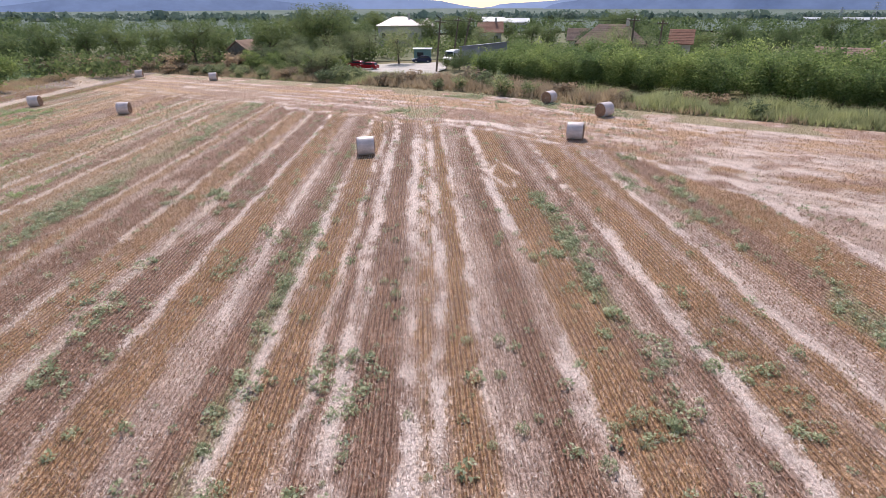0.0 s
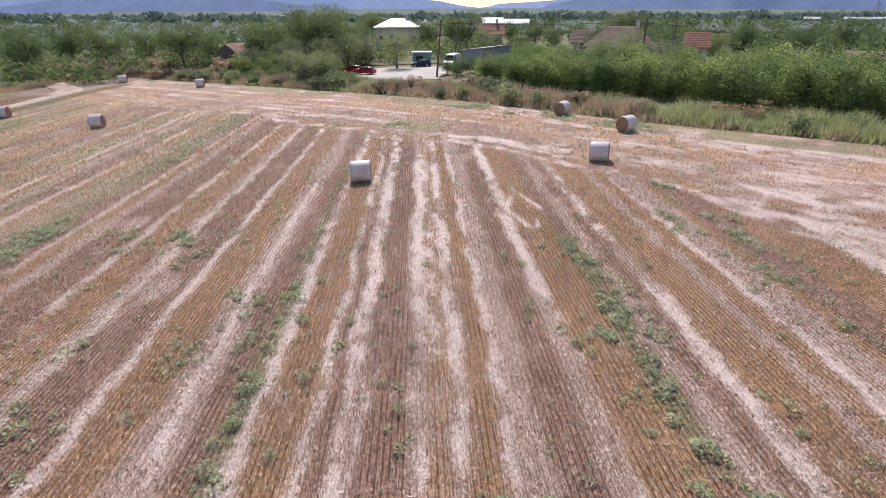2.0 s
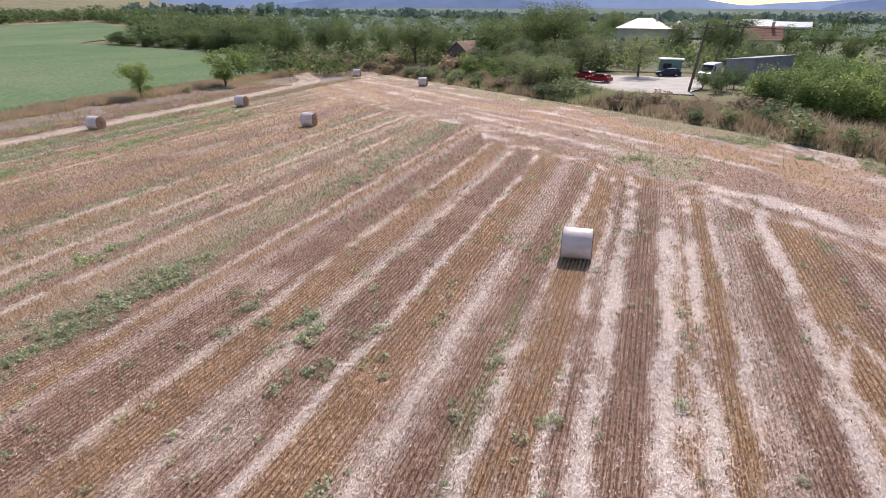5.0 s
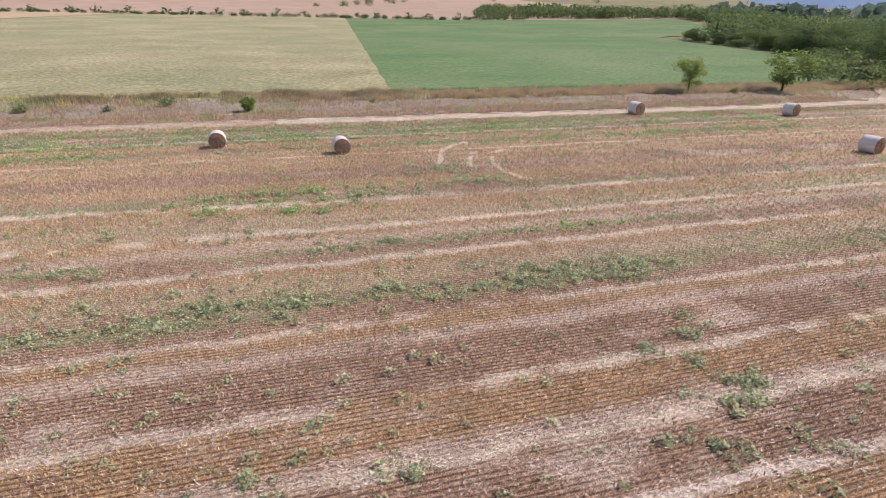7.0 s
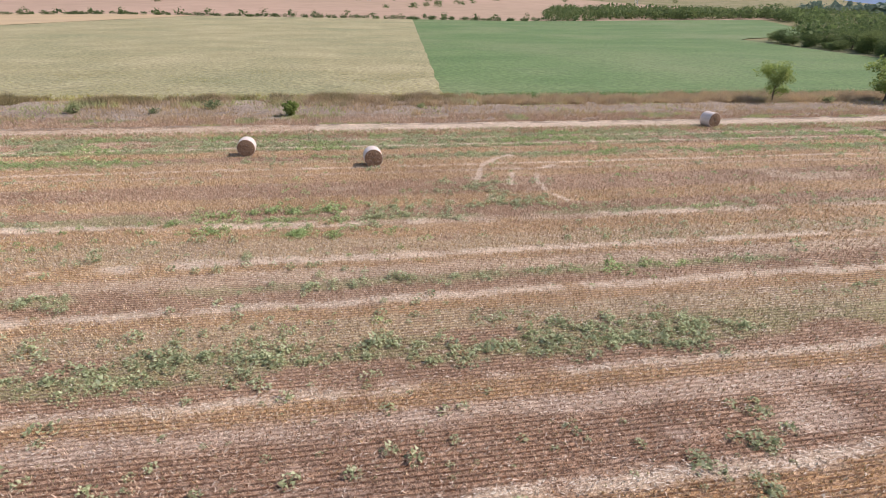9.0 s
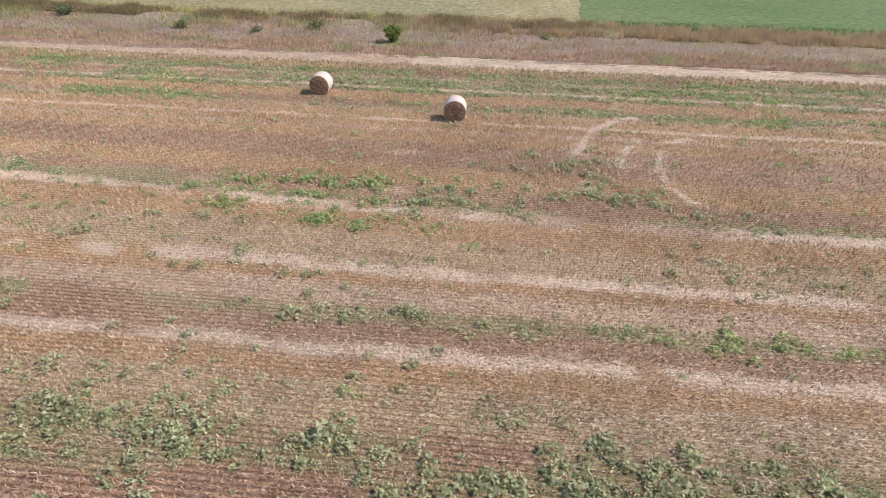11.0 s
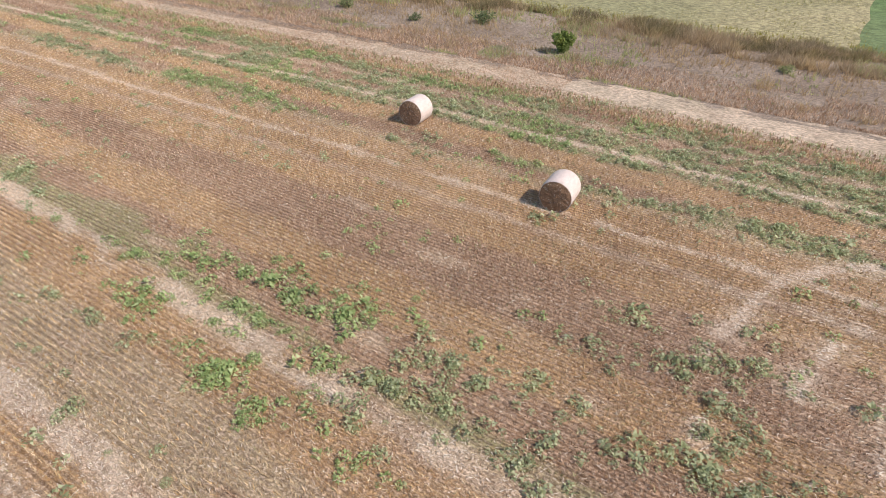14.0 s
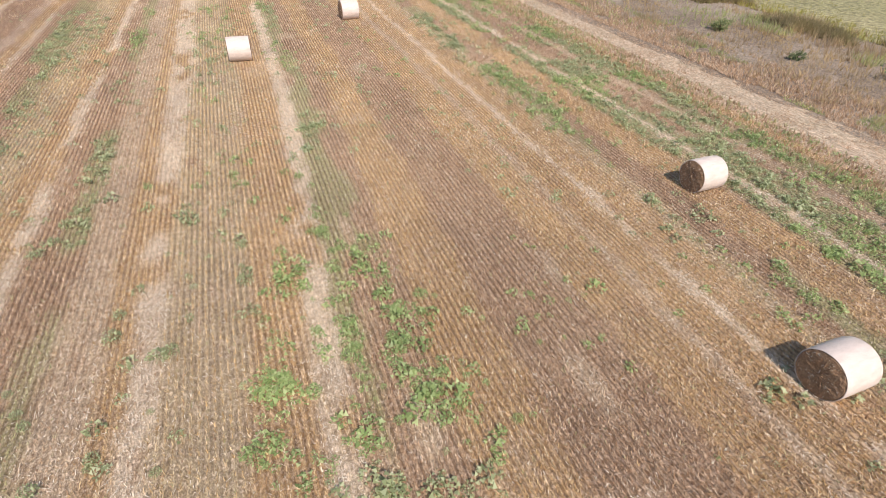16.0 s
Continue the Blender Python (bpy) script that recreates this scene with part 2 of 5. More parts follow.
def field_material():
    """Stubble ground: colours by what covers it, soil between the drilled rows with shade painted in, litter and clods.
    """
    m, nodes, links, bsdf = nodes_of("stubble_ground")
    nt = m.node_tree
    cover = nodes.new("ShaderNodeAttribute")
    cover.attribute_name = "cover"
    clod, litter = noise_at(nt, 7.0, 6.0, 0.8), noise_at(nt, 24.0, 5.0, 0.8, (1.0, 0.5, 1.0), 0.46, 0.55)
    speck = noise_at(nt, 15.0, 4.0, 0.8, (0.8, 1.0, 1.0), 0.43, 0.52)
    col = mixed(nt, clod, mixed(nt, 1.0, cover.outputs[0], (0.59, 0.54, 0.51), "MULTIPLY"), mixed(nt, 1.0, cover.outputs[0], (1.08, 1.08, 1.08), "MULTIPLY"))
    col = mixed(nt, cover.outputs["Alpha"], col, mixed(nt, speck, mixed(nt, 1.0, col, (0.64, 0.58, 0.55), "MULTIPLY"), col))
    # soil between the rows, its tone darkened to stand for shade among the stubble
    tc, parts, wave, lift = (nodes.new("ShaderNode" + k) for k in ("TexCoord", "SeparateXYZ", "Math", "MapRange"))
    scale = nodes.new("ShaderNodeMath")
    scale.operation, wave.operation = "MULTIPLY", "COSINE"
    scale.inputs[1].default_value = 2 * math.pi / ROW
    links.new(tc.outputs["Object"], parts.inputs[0])
    links.new(parts.outputs[0], scale.inputs[0])
    links.new(scale.outputs[0], wave.inputs[0])
    links.new(wave.outputs[0], lift.inputs[0])
    lift.inputs["From Min"].default_value, lift.inputs["From Max"].default_value = 0.25, -0.75
    gaps = nodes.new("ShaderNodeMath")
    gaps.operation = "MULTIPLY"
    links.new(lift.outputs[0], gaps.inputs[0])
    links.new(cover.outputs["Alpha"], gaps.inputs[1])
    some = nodes.new("ShaderNodeMath")
    some.operation = "MULTIPLY"
    links.new(gaps.outputs[0], some.inputs[0])
    links.new(noise_at(nt, 2.5, 4.0, 0.7, (1, 0.35, 1), 0.28, 0.46), some.inputs[1])
    col = mixed(nt, some.outputs[0], col, mixed(nt, 1.0, col, (0.29, 0.225, 0.19), "MULTIPLY"))
    thin = nodes.new("ShaderNodeMapRange")
    thin.inputs["To Min"].default_value, thin.inputs["To Max"].default_value = 1.0, 0.35
    links.new(cover.outputs["Alpha"], thin.inputs[0])
    strewn = nodes.new("ShaderNodeMath")
    strewn.operation = "MULTIPLY"
    links.new(litter, strewn.inputs[0])
    links.new(thin.outputs[0], strewn.inputs[1])
    col = mixed(nt, strewn.outputs[0], col, mixed(nt, 0.40, mixed(nt, 1.0, col, (1.25, 1.22, 1.2), "MULTIPLY"), (0.80, 0.68, 0.60)))
    chaff = noise_at(nt, 55.0, 3.0, 0.8, (1.0, 0.6, 1.0), 0.42, 0.58)
    col = mixed(nt, chaff, mixed(nt, 1.0, col, (0.76, 0.73, 0.71), "MULTIPLY"), mixed(nt, 1.0, col, (1.16, 1.16, 1.16), "MULTIPLY"))
    patch = noise_at(nt, 0.35, 4.0)
    col = mixed(nt, patch, mixed(nt, 1.0, col, (0.88, 0.86, 0.87), "MULTIPLY"), mixed(nt, 1.0, col, (1.1, 1.08, 1.06), "MULTIPLY"))
    links.new(col, bsdf.inputs["Base Color"])
    bsdf.inputs["Roughness"].default_value, bsdf.inputs["Specular IOR Level"].default_value = 0.9, 0.2
    bumped(nt, bsdf, litter, 0.8, 0.03)
    return m


ROW = 0.12
M_FIELD = field_material()
M_GROUND = surface("dry_meadow", (0.24, 0.20, 0.10), (0.15, 0.15, 0.06), 0.12, 0.95, 6.0, 0.35, 0.5, 0.05, third=(0.30, 0.24, 0.15))
M_TRACK = surface("pale_dirt", (0.70, 0.555, 0.445), (0.54, 0.41, 0.315), 1.4, 0.95, 12.0, 0.5, 0.9, 0.05, stretch=(1, 0.4, 1), third=(0.52, 0.42, 0.32))
M_VERGE = surface("dry_verge", (0.37, 0.285, 0.235), (0.28, 0.21, 0.165), 0.6, 0.95, 12.0, 0.5, 0.9, 0.06, stretch=(1, 0.4, 1), third=(0.46, 0.37, 0.31))
M_RIPE = surface("ripe_crop", (0.36, 0.32, 0.18), (0.46, 0.395, 0.24), 0.13, 0.95, 4.0, 0.5, 0.9, 0.12, stretch=(1, 0.6, 1), third=(0.31, 0.30, 0.17))
M_GREEN = surface("green_crop", (0.112, 0.185, 0.070), (0.150, 0.220, 0.090), 0.10, 0.95, 3.5, 0.40, 0.9, 0.08, stretch=(1, 0.5, 1), third=(0.19, 0.235, 0.115))
M_PALE_FIELD = surface("far_stubble", (0.50, 0.36, 0.22), (0.42, 0.31, 0.20), 0.03, 0.95, 3.0, 0.15, 0.2, 0.05)
M_GRAVEL = surface("pale_gravel", (0.62, 0.56, 0.50), (0.48, 0.43, 0.38), 0.5, 0.95, 20.0, 0.2, 0.5, 0.02)
M_BARK = surface("bark", (0.16, 0.12, 0.09), (0.09, 0.07, 0.05), 3.0, 0.95, 22.0, 0.4, 0.8, 0.03, stretch=(1, 1, 0.25))
M_LEAF = leafy("tree_leaf", ((0.085, 0.122, 0.060), (0.132, 0.177, 0.086), (0.195, 0.240, 0.122)), 0.5)
M_LEAF_BRIGHT = leafy("shrub_leaf", ((0.130, 0.190, 0.075), (0.200, 0.268, 0.112), (0.290, 0.345, 0.165)), 0.55)
M_LEAF_GREY = leafy("grey_leaf", ((0.150, 0.190, 0.115), (0.205, 0.245, 0.150), (0.28, 0.31, 0.20)), 0.5)
M_WEED = leafy("weed_leaf", ((0.23, 0.26, 0.145), (0.40, 0.435, 0.265), (0.63, 0.655, 0.46)), 0.5, 0.6, bright=(1.15, 1.15, 1.1), lots=False)
M_WEED_FRESH = leafy("fresh_weed_leaf", ((0.20, 0.27, 0.115), (0.36, 0.45, 0.21), (0.58, 0.64, 0.38)), 0.5, 0.6, bright=(1.15, 1.15, 1.1), lots=False)
M_DRY_LEAF = leafy("dry_bush_leaf", ((0.24, 0.185, 0.155), (0.31, 0.245, 0.205), (0.37, 0.305, 0.26)), 0.5, 0.8)
M_DRY = leafy("dry_stalk", ((0.36, 0.265, 0.21), (0.52, 0.405, 0.33), (0.42, 0.32, 0.25)), 0.5, 0.8)
M_TALL = leafy("tall_grass_blade", ((0.23, 0.265, 0.16), (0.315, 0.35, 0.22), (0.40, 0.415, 0.285)), 0.5, 0.8)
M_OCHRE = leafy("ochre_stubble", ((0.38, 0.235, 0.115), (0.60, 0.40, 0.215), (0.83, 0.63, 0.41)), 0.2, 0.5, bright=(1.1, 1.1, 1.1), lots=False)
M_FADED = leafy("faded_stubble", ((0.40, 0.27, 0.165), (0.63, 0.46, 0.30), (0.87, 0.71, 0.53)), 0.2, 0.5, bright=(1.1, 1.1, 1.1), lots=False)
M_BROWN = leafy("brown_stubble", ((0.31, 0.185, 0.12), (0.53, 0.355, 0.245), (0.78, 0.60, 0.47)), 0.2, 0.5, bright=(1.1, 1.1, 1.1), lots=False)
M_OLIVE = leafy("olive_stubble", ((0.32, 0.29, 0.16), (0.45, 0.405, 0.235), (0.62, 0.54, 0.35)), 0.2, 0.5, bright=(1.1, 1.1, 1.1), lots=False)
M_PALE = leafy("pale_stubble", ((0.48, 0.36, 0.27), (0.72, 0.60, 0.49), (0.90, 0.82, 0.72)), 0.2, 0.5, bright=(1.1, 1.1, 1.1), lots=False)
M_STRAW = leafy("straw", ((0.52, 0.405, 0.325), (0.72, 0.605, 0.52), (0.88, 0.80, 0.73)), 0.2, 0.4, bright=(1.1, 1.1, 1.1), lots=False)

# ---- land ----
lines = np.sinh(np.linspace(-5.2, 5.2, 170)) / math.sinh(5.2) * 4400
sheet("ground", lines, lines, lambda x, y: (x, y, gz(x, y) - 0.08), M_GROUND, "dry grassy land reaching to the horizon", "ground")

# distance haze is put into the blue base colours of both ranges
M_MOUNTAIN = surface("hazed_mountain", (0.16, 0.22, 0.36), (0.20, 0.27, 0.42), 0.0016, 1.0, 0.01, 0.12, 0.0)
M_RIDGE = surface("hazed_ridge", (0.30, 0.38, 0.56), (0.26, 0.34, 0.52), 0.0012, 1.0, 0.008, 0.08, 0.0)


def mountains(name, radius, tops, mat, label):
    """A range round the north: tops gives its height in degrees by compass angle, to the left of north."""
    def xyz(a, s):
        up = np.interp(a, [p[0] for p in tops], [p[1] for p in tops]) + 0.16 * (vnoise(a, 0 * a, 5.0, 4) - 0.5) + 0.06 * (vnoise(a, 0 * a, 1.3, 5) - 0.5)
        far = radius * (1 + 0.10 * s + 0.03 * vnoise(a, s, 3.0, 6))
        z = -160 + (radius * np.tan(np.radians(up)) + 167) * s**0.8 - 18 * (1 - s) * vnoise(a, s * 9, 2.0, 7)
        return -np.sin(np.radians(a)) * far, np.cos(np.radians(a)) * far, z
    return sheet(name, np.linspace(-110, 120, 240), np.linspace(0, 1, 9), xyz, mat, label, "mountain", "structure")


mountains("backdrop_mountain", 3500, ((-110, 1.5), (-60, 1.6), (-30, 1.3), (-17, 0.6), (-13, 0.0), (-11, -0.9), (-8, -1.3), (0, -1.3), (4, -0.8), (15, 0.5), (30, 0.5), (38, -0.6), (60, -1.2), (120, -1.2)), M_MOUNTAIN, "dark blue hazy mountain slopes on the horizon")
mountains("backdrop_ridge", 4000, ((-110, 1.0), (-20, 0.9), (-14, 0.35), (-9, 0.05), (-6.5, -0.2), (-4, 0.2), (0, 0.9), (20, 1.2), (45, 1.2), (60, 0.6), (120, 0.5)), M_RIDGE, "pale blue hazy far ridge under the sky")

# Stripes of the stubble field from west to east: what covers the soil, and where the stripe ends.
STRIPES = [
    ("s", -39.3), ("O", -38.7), ("G", -37.5), ("s", -37.1), ("G", -35.6), ("p", -35.25), ("G", -34.6), ("O", -33.35), ("G", -32.4), ("g", -31.9), ("O", -30.95), ("p", -30.7), ("O", -29.9), ("s", -29.6),
    ("O", -28.4), ("B", -26.4), ("O", -25.0), ("B", -23.95), ("G", -23.55), ("p", -23.0), ("O", -21.85), ("g", -20.3), ("p", -19.8), ("O", -19.35), ("s", -18.55), ("G", -18.05),
    ("B", -17.4), ("p", -17.05), ("O", -16.45), ("g", -15.4), ("G", -14.2), ("B", -13.65), ("p", -13.4), ("O", -12.9), ("s", -12.3), ("B", -10.75), ("p", -10.4), ("O", -9.25), ("s", -8.9), ("p", -8.6),
    ("B", -7.2), ("S", -6.95), ("O", -5.7), ("s", -5.3), ("S", -5.1), ("s", -4.75), ("B", -4.2), ("G", -3.8), ("S", -3.5), ("O", -2.5), ("S", -2.3), ("B", -1.95), ("S", -1.5),
    ("B", -0.55), ("S", -0.1), ("O", 0.08), ("S", 0.46), ("O", 1.22), ("S", 1.42), ("s", 2.0), ("B", 2.85), ("S", 3.3), ("O", 4.5),
    ("G", 5.0), ("s", 5.5), ("B", 5.98), ("S", 6.42), ("O", 7.6), ("s", 8.0), ("O", 8.5), ("S", 8.8), ("s", 9.7), ("O", 10.0), ("G", 11.2), ("O", 13.0), ("S", 13.8), ("s", 90.0),
]
KINDS = "SsOBGgp"
ROW_SHOWS = np.array((0.12, 0.6, 0.95, 1.0, 0.9, 0.8, 0.25))
TONES = np.array(((0.88, 0.76, 0.69), (0.66, 0.50, 0.41), (0.65, 0.415, 0.23), (0.55, 0.355, 0.25), (0.42, 0.37, 0.19), (0.55, 0.46, 0.285), (0.76, 0.62, 0.49)))
TONES_WEST = np.array(((0.82, 0.70, 0.59), (0.63, 0.49, 0.36), (0.64, 0.435, 0.25), (0.53, 0.365, 0.255), (0.46, 0.415, 0.245), (0.62, 0.505, 0.345), (0.77, 0.635, 0.50)))
STRIPE_ENDS = np.array([e for _, e in STRIPES])
STRIPE_KINDS = np.array([KINDS.index(k) for k, _ in STRIPES])


def headland(x, y):
    """How far a place lies inside the northern edge, and how wide the turning strip is there."""
    return (edge_y(x) - y) * 0.7, 13.5 + 3.0 * (vnoise(x, y, 6.0, 8) - 0.5) + 4.0 * smooth(8, 16, x)


def cover_kind(x, y):
    """The kind of cover, as a number into KINDS, at each place of the field."""
    x, y = np.asarray(x, float), np.asarray(y, float)
    wob = x + 0.10 * (vnoise(x * 0.2, y, 5.0, 1) - 0.5) + 0.20 * (vnoise(x, y, 0.9, 9) - 0.5) + 0.30 * (vnoise(x, y, 0.09, 19) - 0.5)
    wob = wob - 0.22 * smooth(9, 14, y) * smooth(-0.15, 0.1, x) * smooth(1.2, 0.8, x)  # one swath bends and splits
    wob = wob - 0.05 * np.clip(y - 12, -12, 10) * smooth(-28, -25, x) * smooth(-19.5, -21.5, x)  # and one runs askew
    kind = STRIPE_KINDS[np.minimum(np.searchsorted(STRIPE_ENDS, wob), len(STRIPES) - 1)]
    # patches where the litter has been blown over the next stripe, or where a stripe has a gap
    patch = vnoise(x * 3, y, 3.0, 11)
    kind = np.where((kind == 0) & (patch + 0.7 * (vnoise(x * 2, y, 0.55, 67) - 0.5) > 0.60), 1, kind)
    kind = np.where((kind == 4) & (patch > 0.62), 3, np.where((kind == 6) & (patch + 0.5 * (vnoise(x, y, 0.5, 64) - 0.5) > 0.80), 2, kind))
    kind = np.where((kind == 3) & (patch < 0.12), 1, kind)
    # straw and soil speckle every stripe
    loose = vnoise(x, y * 0.4, 0.14, 20) + 0.22 * (vnoise(x, y, 2.6, 27) - 0.5)
    kind = np.where((kind > 1) & (loose > 0.86), 1, np.where((kind != 3) & (loose < 0.12), 3, kind))
    kind = np.where((x > -24.9) & (x < -23.5) & (y < 11) & (kind == 3) & (vnoise(x, y * 0.5, 0.8, 70) > 0.35), 4, kind)  # seedlings spread southwards
    kind = np.where((kind == 6) & (x < -22.5) & (x > -24) & (y > 15) & (vnoise(x, y, 0.9, 72) > 0.42), 1, kind)
    # a machine's turn left pale curved trails
    ring = np.hypot(x + 26.6, y - 29.0) + 0.5 * (vnoise(x, y, 1.6, 10) - 0.5)
    turn = (np.abs(ring - 5.7) < 0.15) | (np.abs(ring - 7.3) < 0.13) | (np.abs(ring - 4.4) < 0.12)
    kind = np.where(turn & (vnoise(x, y, 0.5, 12) > 0.50) & (x < -24.5) & (y < 25.0 + 1.5 * (ring < 5)), 0, kind)
    u, wide = headland(x, y)
    along = vnoise(x + y, u * 3.2, 3.2, 13)
    lane = vnoise(u * 1.0, (x - y) * 0.06, 0.52, 14)
    speck = vnoise(x, y, 0.7, 18)
    head = np.where(lane + 0.3 * (speck - 0.5) > 0.80, 0, np.where(lane + 0.6 * (speck - 0.5) > 0.60, 1, np.where(along > 0.5, 2, 3)))
    head = np.where((x > 7) & (head > 1) & (vnoise(x, y, 2.2, 15) + 0.5 * (speck - 0.5) > 0.35), 1, head)
    torn = 0.6 * vnoise(u * 1.5, (x - y) * 0.3, 0.42, 65) + 0.4 * vnoise(x, y, 0.25, 68) + 0.6 * (vnoise(u, (x - y) * 0.35, 1.6, 66) - 0.5)
    head = np.where((x > 6) & (head < 2), np.where(torn > 0.74, 0, np.where(torn > 0.62, 6, np.where(torn > 0.38, 1, np.where(speck > 0.5, 2, 3)))), head)
    head = np.where((u < 3.0) & (vnoise(x, y, 2.0, 16) > 0.4), 4, head)
    knot = np.hypot(x + 1.2, (y - 43.8) * 0.8) < 3.6 * vnoise(x, y, 1.5, 17) + 0.6
    head = np.where(knot, 5, head)
    diamond = np.abs(x - 3.85) * 1.75 + np.abs(y - 24.5) * 0.45
    kind = np.where(diamond < 1.0, 2, np.where((diamond < 1.35) & (vnoise(x, y, 0.5, 28) > 0.3), 0, kind))
    seam = np.abs(u - wide + 0.5) + 1.3 * (vnoise(x, y, 0.4, 69) - 0.5) < 0.12  # straw dropped where the rows end
    head = np.where(seam, np.where(speck > 0.45, 0, 1), head)
    return np.where(u < wide, head, kind)


FX = np.concatenate([np.arange(-40.3, -34, 0.16), np.arange(-34, 14.5, 0.105), np.arange(14.5, 30, 0.2), np.arange(30, 62, 0.8)])
field = sheet("stubble_field", FX, np.linspace(0, 1, 330), lambda x, s: (x, -46 + (edge_y(x) + 46) * s, gz(x, -46 + (edge_y(x) + 46) * s) + 0.0 * x), M_FIELD, "harvested grain field with stripes of straw and stubble", "field")
co = np.empty(len(field.data.vertices) * 3, np.float32)
field.data.vertices.foreach_get("co", co)
co = co.reshape(-1, 3)
tone, shows = np.zeros((len(co), 3)), np.zeros(len(co))
bleach = smooth(-10, -19, co[:, 0])[:, None]  # the western part is bleached and more even
for jx, jy in ((0, 0), (0.07, 0.12), (-0.07, -0.12), (0.05, -0.22), (-0.05, 0.22)):  # swaths have soft, frayed edges
    covers = cover_kind(co[:, 0] + jx, co[:, 1] + jy)
    tone += (TONES[covers] * (1 - bleach) + TONES_WEST[covers] * bleach) / 5
    shows += ROW_SHOWS[covers] / 5
tone *= 1 + 0.16 * bleach * smooth(14, 0, co[:, 1])[:, None]
shows *= 1 - bleach[:, 0] * (0.15 + 0.4 * vnoise(co[:, 0], co[:, 1] * 0.3, 1.3, 71))
shows *= 0.4 + 0.6 * smooth(9, 15, headland(co[:, 0], co[:, 1])[0])
layer = field.data.attributes.new("cover", "FLOAT_COLOR", "POINT")
layer.data.foreach_set("color", np.concatenate([tone, shows[:, None]], 1).astype(np.float32).ravel())

YS = np.linspace(-160, 90, 240)
sheet("verge", np.linspace(-54.6, -40.25, 70), YS, lambda x, y: (x, y, gz(x, y) - 0.01 + 0.03 * smooth(-40.25, -41.2, x) * smooth(-54.6, -53.5, x) + 0.16 * smooth(-44, -48, x) * smooth(-54.6, -53, x) * vnoise(x, y, 1.6, 21)), M_VERGE, "dry grass verge beside the dirt track", "verge")
sheet("track", np.linspace(-1.35, 1.35, 19), np.linspace(-110, 84, 620), lambda s, y: (-41.2 + s * (1 + 0.5 * smooth(66, 84, y) - 0.4 * smooth(16, -8, y)) + 0.25 * (vnoise(s * 0, y, 9.0, 22) - 0.5) - 1.5 * smooth(55, 72, y) - 9.0 * smooth(73, 86, y) + 0.12 * (vnoise(s, y, 0.8, 23) - 0.5), y, gz(-41.2 + s, y) + 0.036 - 0.05 * np.abs(s / 1.35) ** 5 + 0.03 * (vnoise(s, y, 0.6, 57) - 0.5) - 0.02 * np.exp(-((np.abs(s) - 0.7) / 0.2) ** 2)), M_TRACK, "pale rutted dirt farm track", "track")


def split_y(x):
    return 24.7 + 0.105 * (-54 - x)


XW = -54 - 229 * np.linspace(0, 1, 60) ** 1.6
def crop_at(x, y, lift):
    """A crop sheet's place: it rises from the ground just inside its eastern edge."""
    return x, y, gz(x, y) + lift * smooth(-54.1, -56.0, x)


def north_of(x):
    """Northern edge of the green field."""
    return np.interp(x, (-283, -162, -147, -89, -72, -54), (235, 165, 122, 113, 104, 84))


sheet("green_field", XW, np.linspace(0, 1, 60), lambda x, s: crop_at(x, split_y(x) + (north_of(x) - split_y(x)) * s, 0.06 + 0.08 * vnoise(x, s * 90, 3.0, 24) * smooth(0, 0.05, s)), M_GREEN, "even green field of young crop", "field")
sheet("ripening_field", XW, np.linspace(0, 1, 60), lambda x, s: crop_at(x, split_y(x) + 0.4 * vnoise(x, x, 2.0, 29) - 300 * s**1.5, 0.07 + 0.10 * vnoise(x, s * 300, 3.0, 25) * smooth(0, 0.03, s)), M_RIPE, "yellow-green field of ripening crop", "field")
sheet("pale_field", np.linspace(0, 1, 20), np.linspace(0, 1, 20), lambda a, b: crop_at(-150 - 130 * a - 60 * b * a, -78 + 30 * a - 200 * b, 0.2), M_PALE_FIELD, "pale harvested field beyond the ripening crop", "field")
M_HILL = surface("hill_field", (0.42, 0.28, 0.215), (0.35, 0.24, 0.18), 0.004, 1.0, 0.05, 0.12, 0.0, third=(0.38, 0.27, 0.19))
sheet("hill_fields", -282 - 1900 * np.linspace(0, 1, 60) ** 1.7, np.linspace(-1500, 320, 80), lambda x, y: (x, y, gz(x, y) + 0.1), M_HILL, "brownish harvested fields on rising hills", "hillside")
M_VALLEY = surface("valley_floor", (0.085, 0.12, 0.09), (0.11, 0.145, 0.11), 0.004, 1.0, 0.06, 0.3, 0.0, third=(0.13, 0.165, 0.13))
sheet("valley_floor", np.linspace(-55, 38, 60), np.linspace(0, 1, 60), lambda a, s: (-np.sin(np.radians(a)) * (185 + 4100 * s**2.2), np.cos(np.radians(a)) * (185 + 4100 * s**2.2), gz(-np.sin(np.radians(a)) * (185 + 4100 * s**2.2), np.cos(np.radians(a)) * (185 + 4100 * s**2.2)) + 0.5 + 2.0 * s), M_VALLEY, "green-grey valley land beyond the village", "valley")
M_GARDEN = surface("garden_ground", (0.13, 0.15, 0.07), (0.20, 0.19, 0.10), 0.15, 0.95, 4.0, 0.35, 0.5, 0.05)
sheet("garden_ground", np.linspace(-55, 52, 50), np.linspace(98, 190, 20), lambda a, r: (-np.sin(np.radians(a)) * r, np.cos(np.radians(a)) * r, gz(-np.sin(np.radians(a)) * r, np.cos(np.radians(a)) * r) + 0.02), M_GARDEN, "grassy garden land round the village", "gardens")
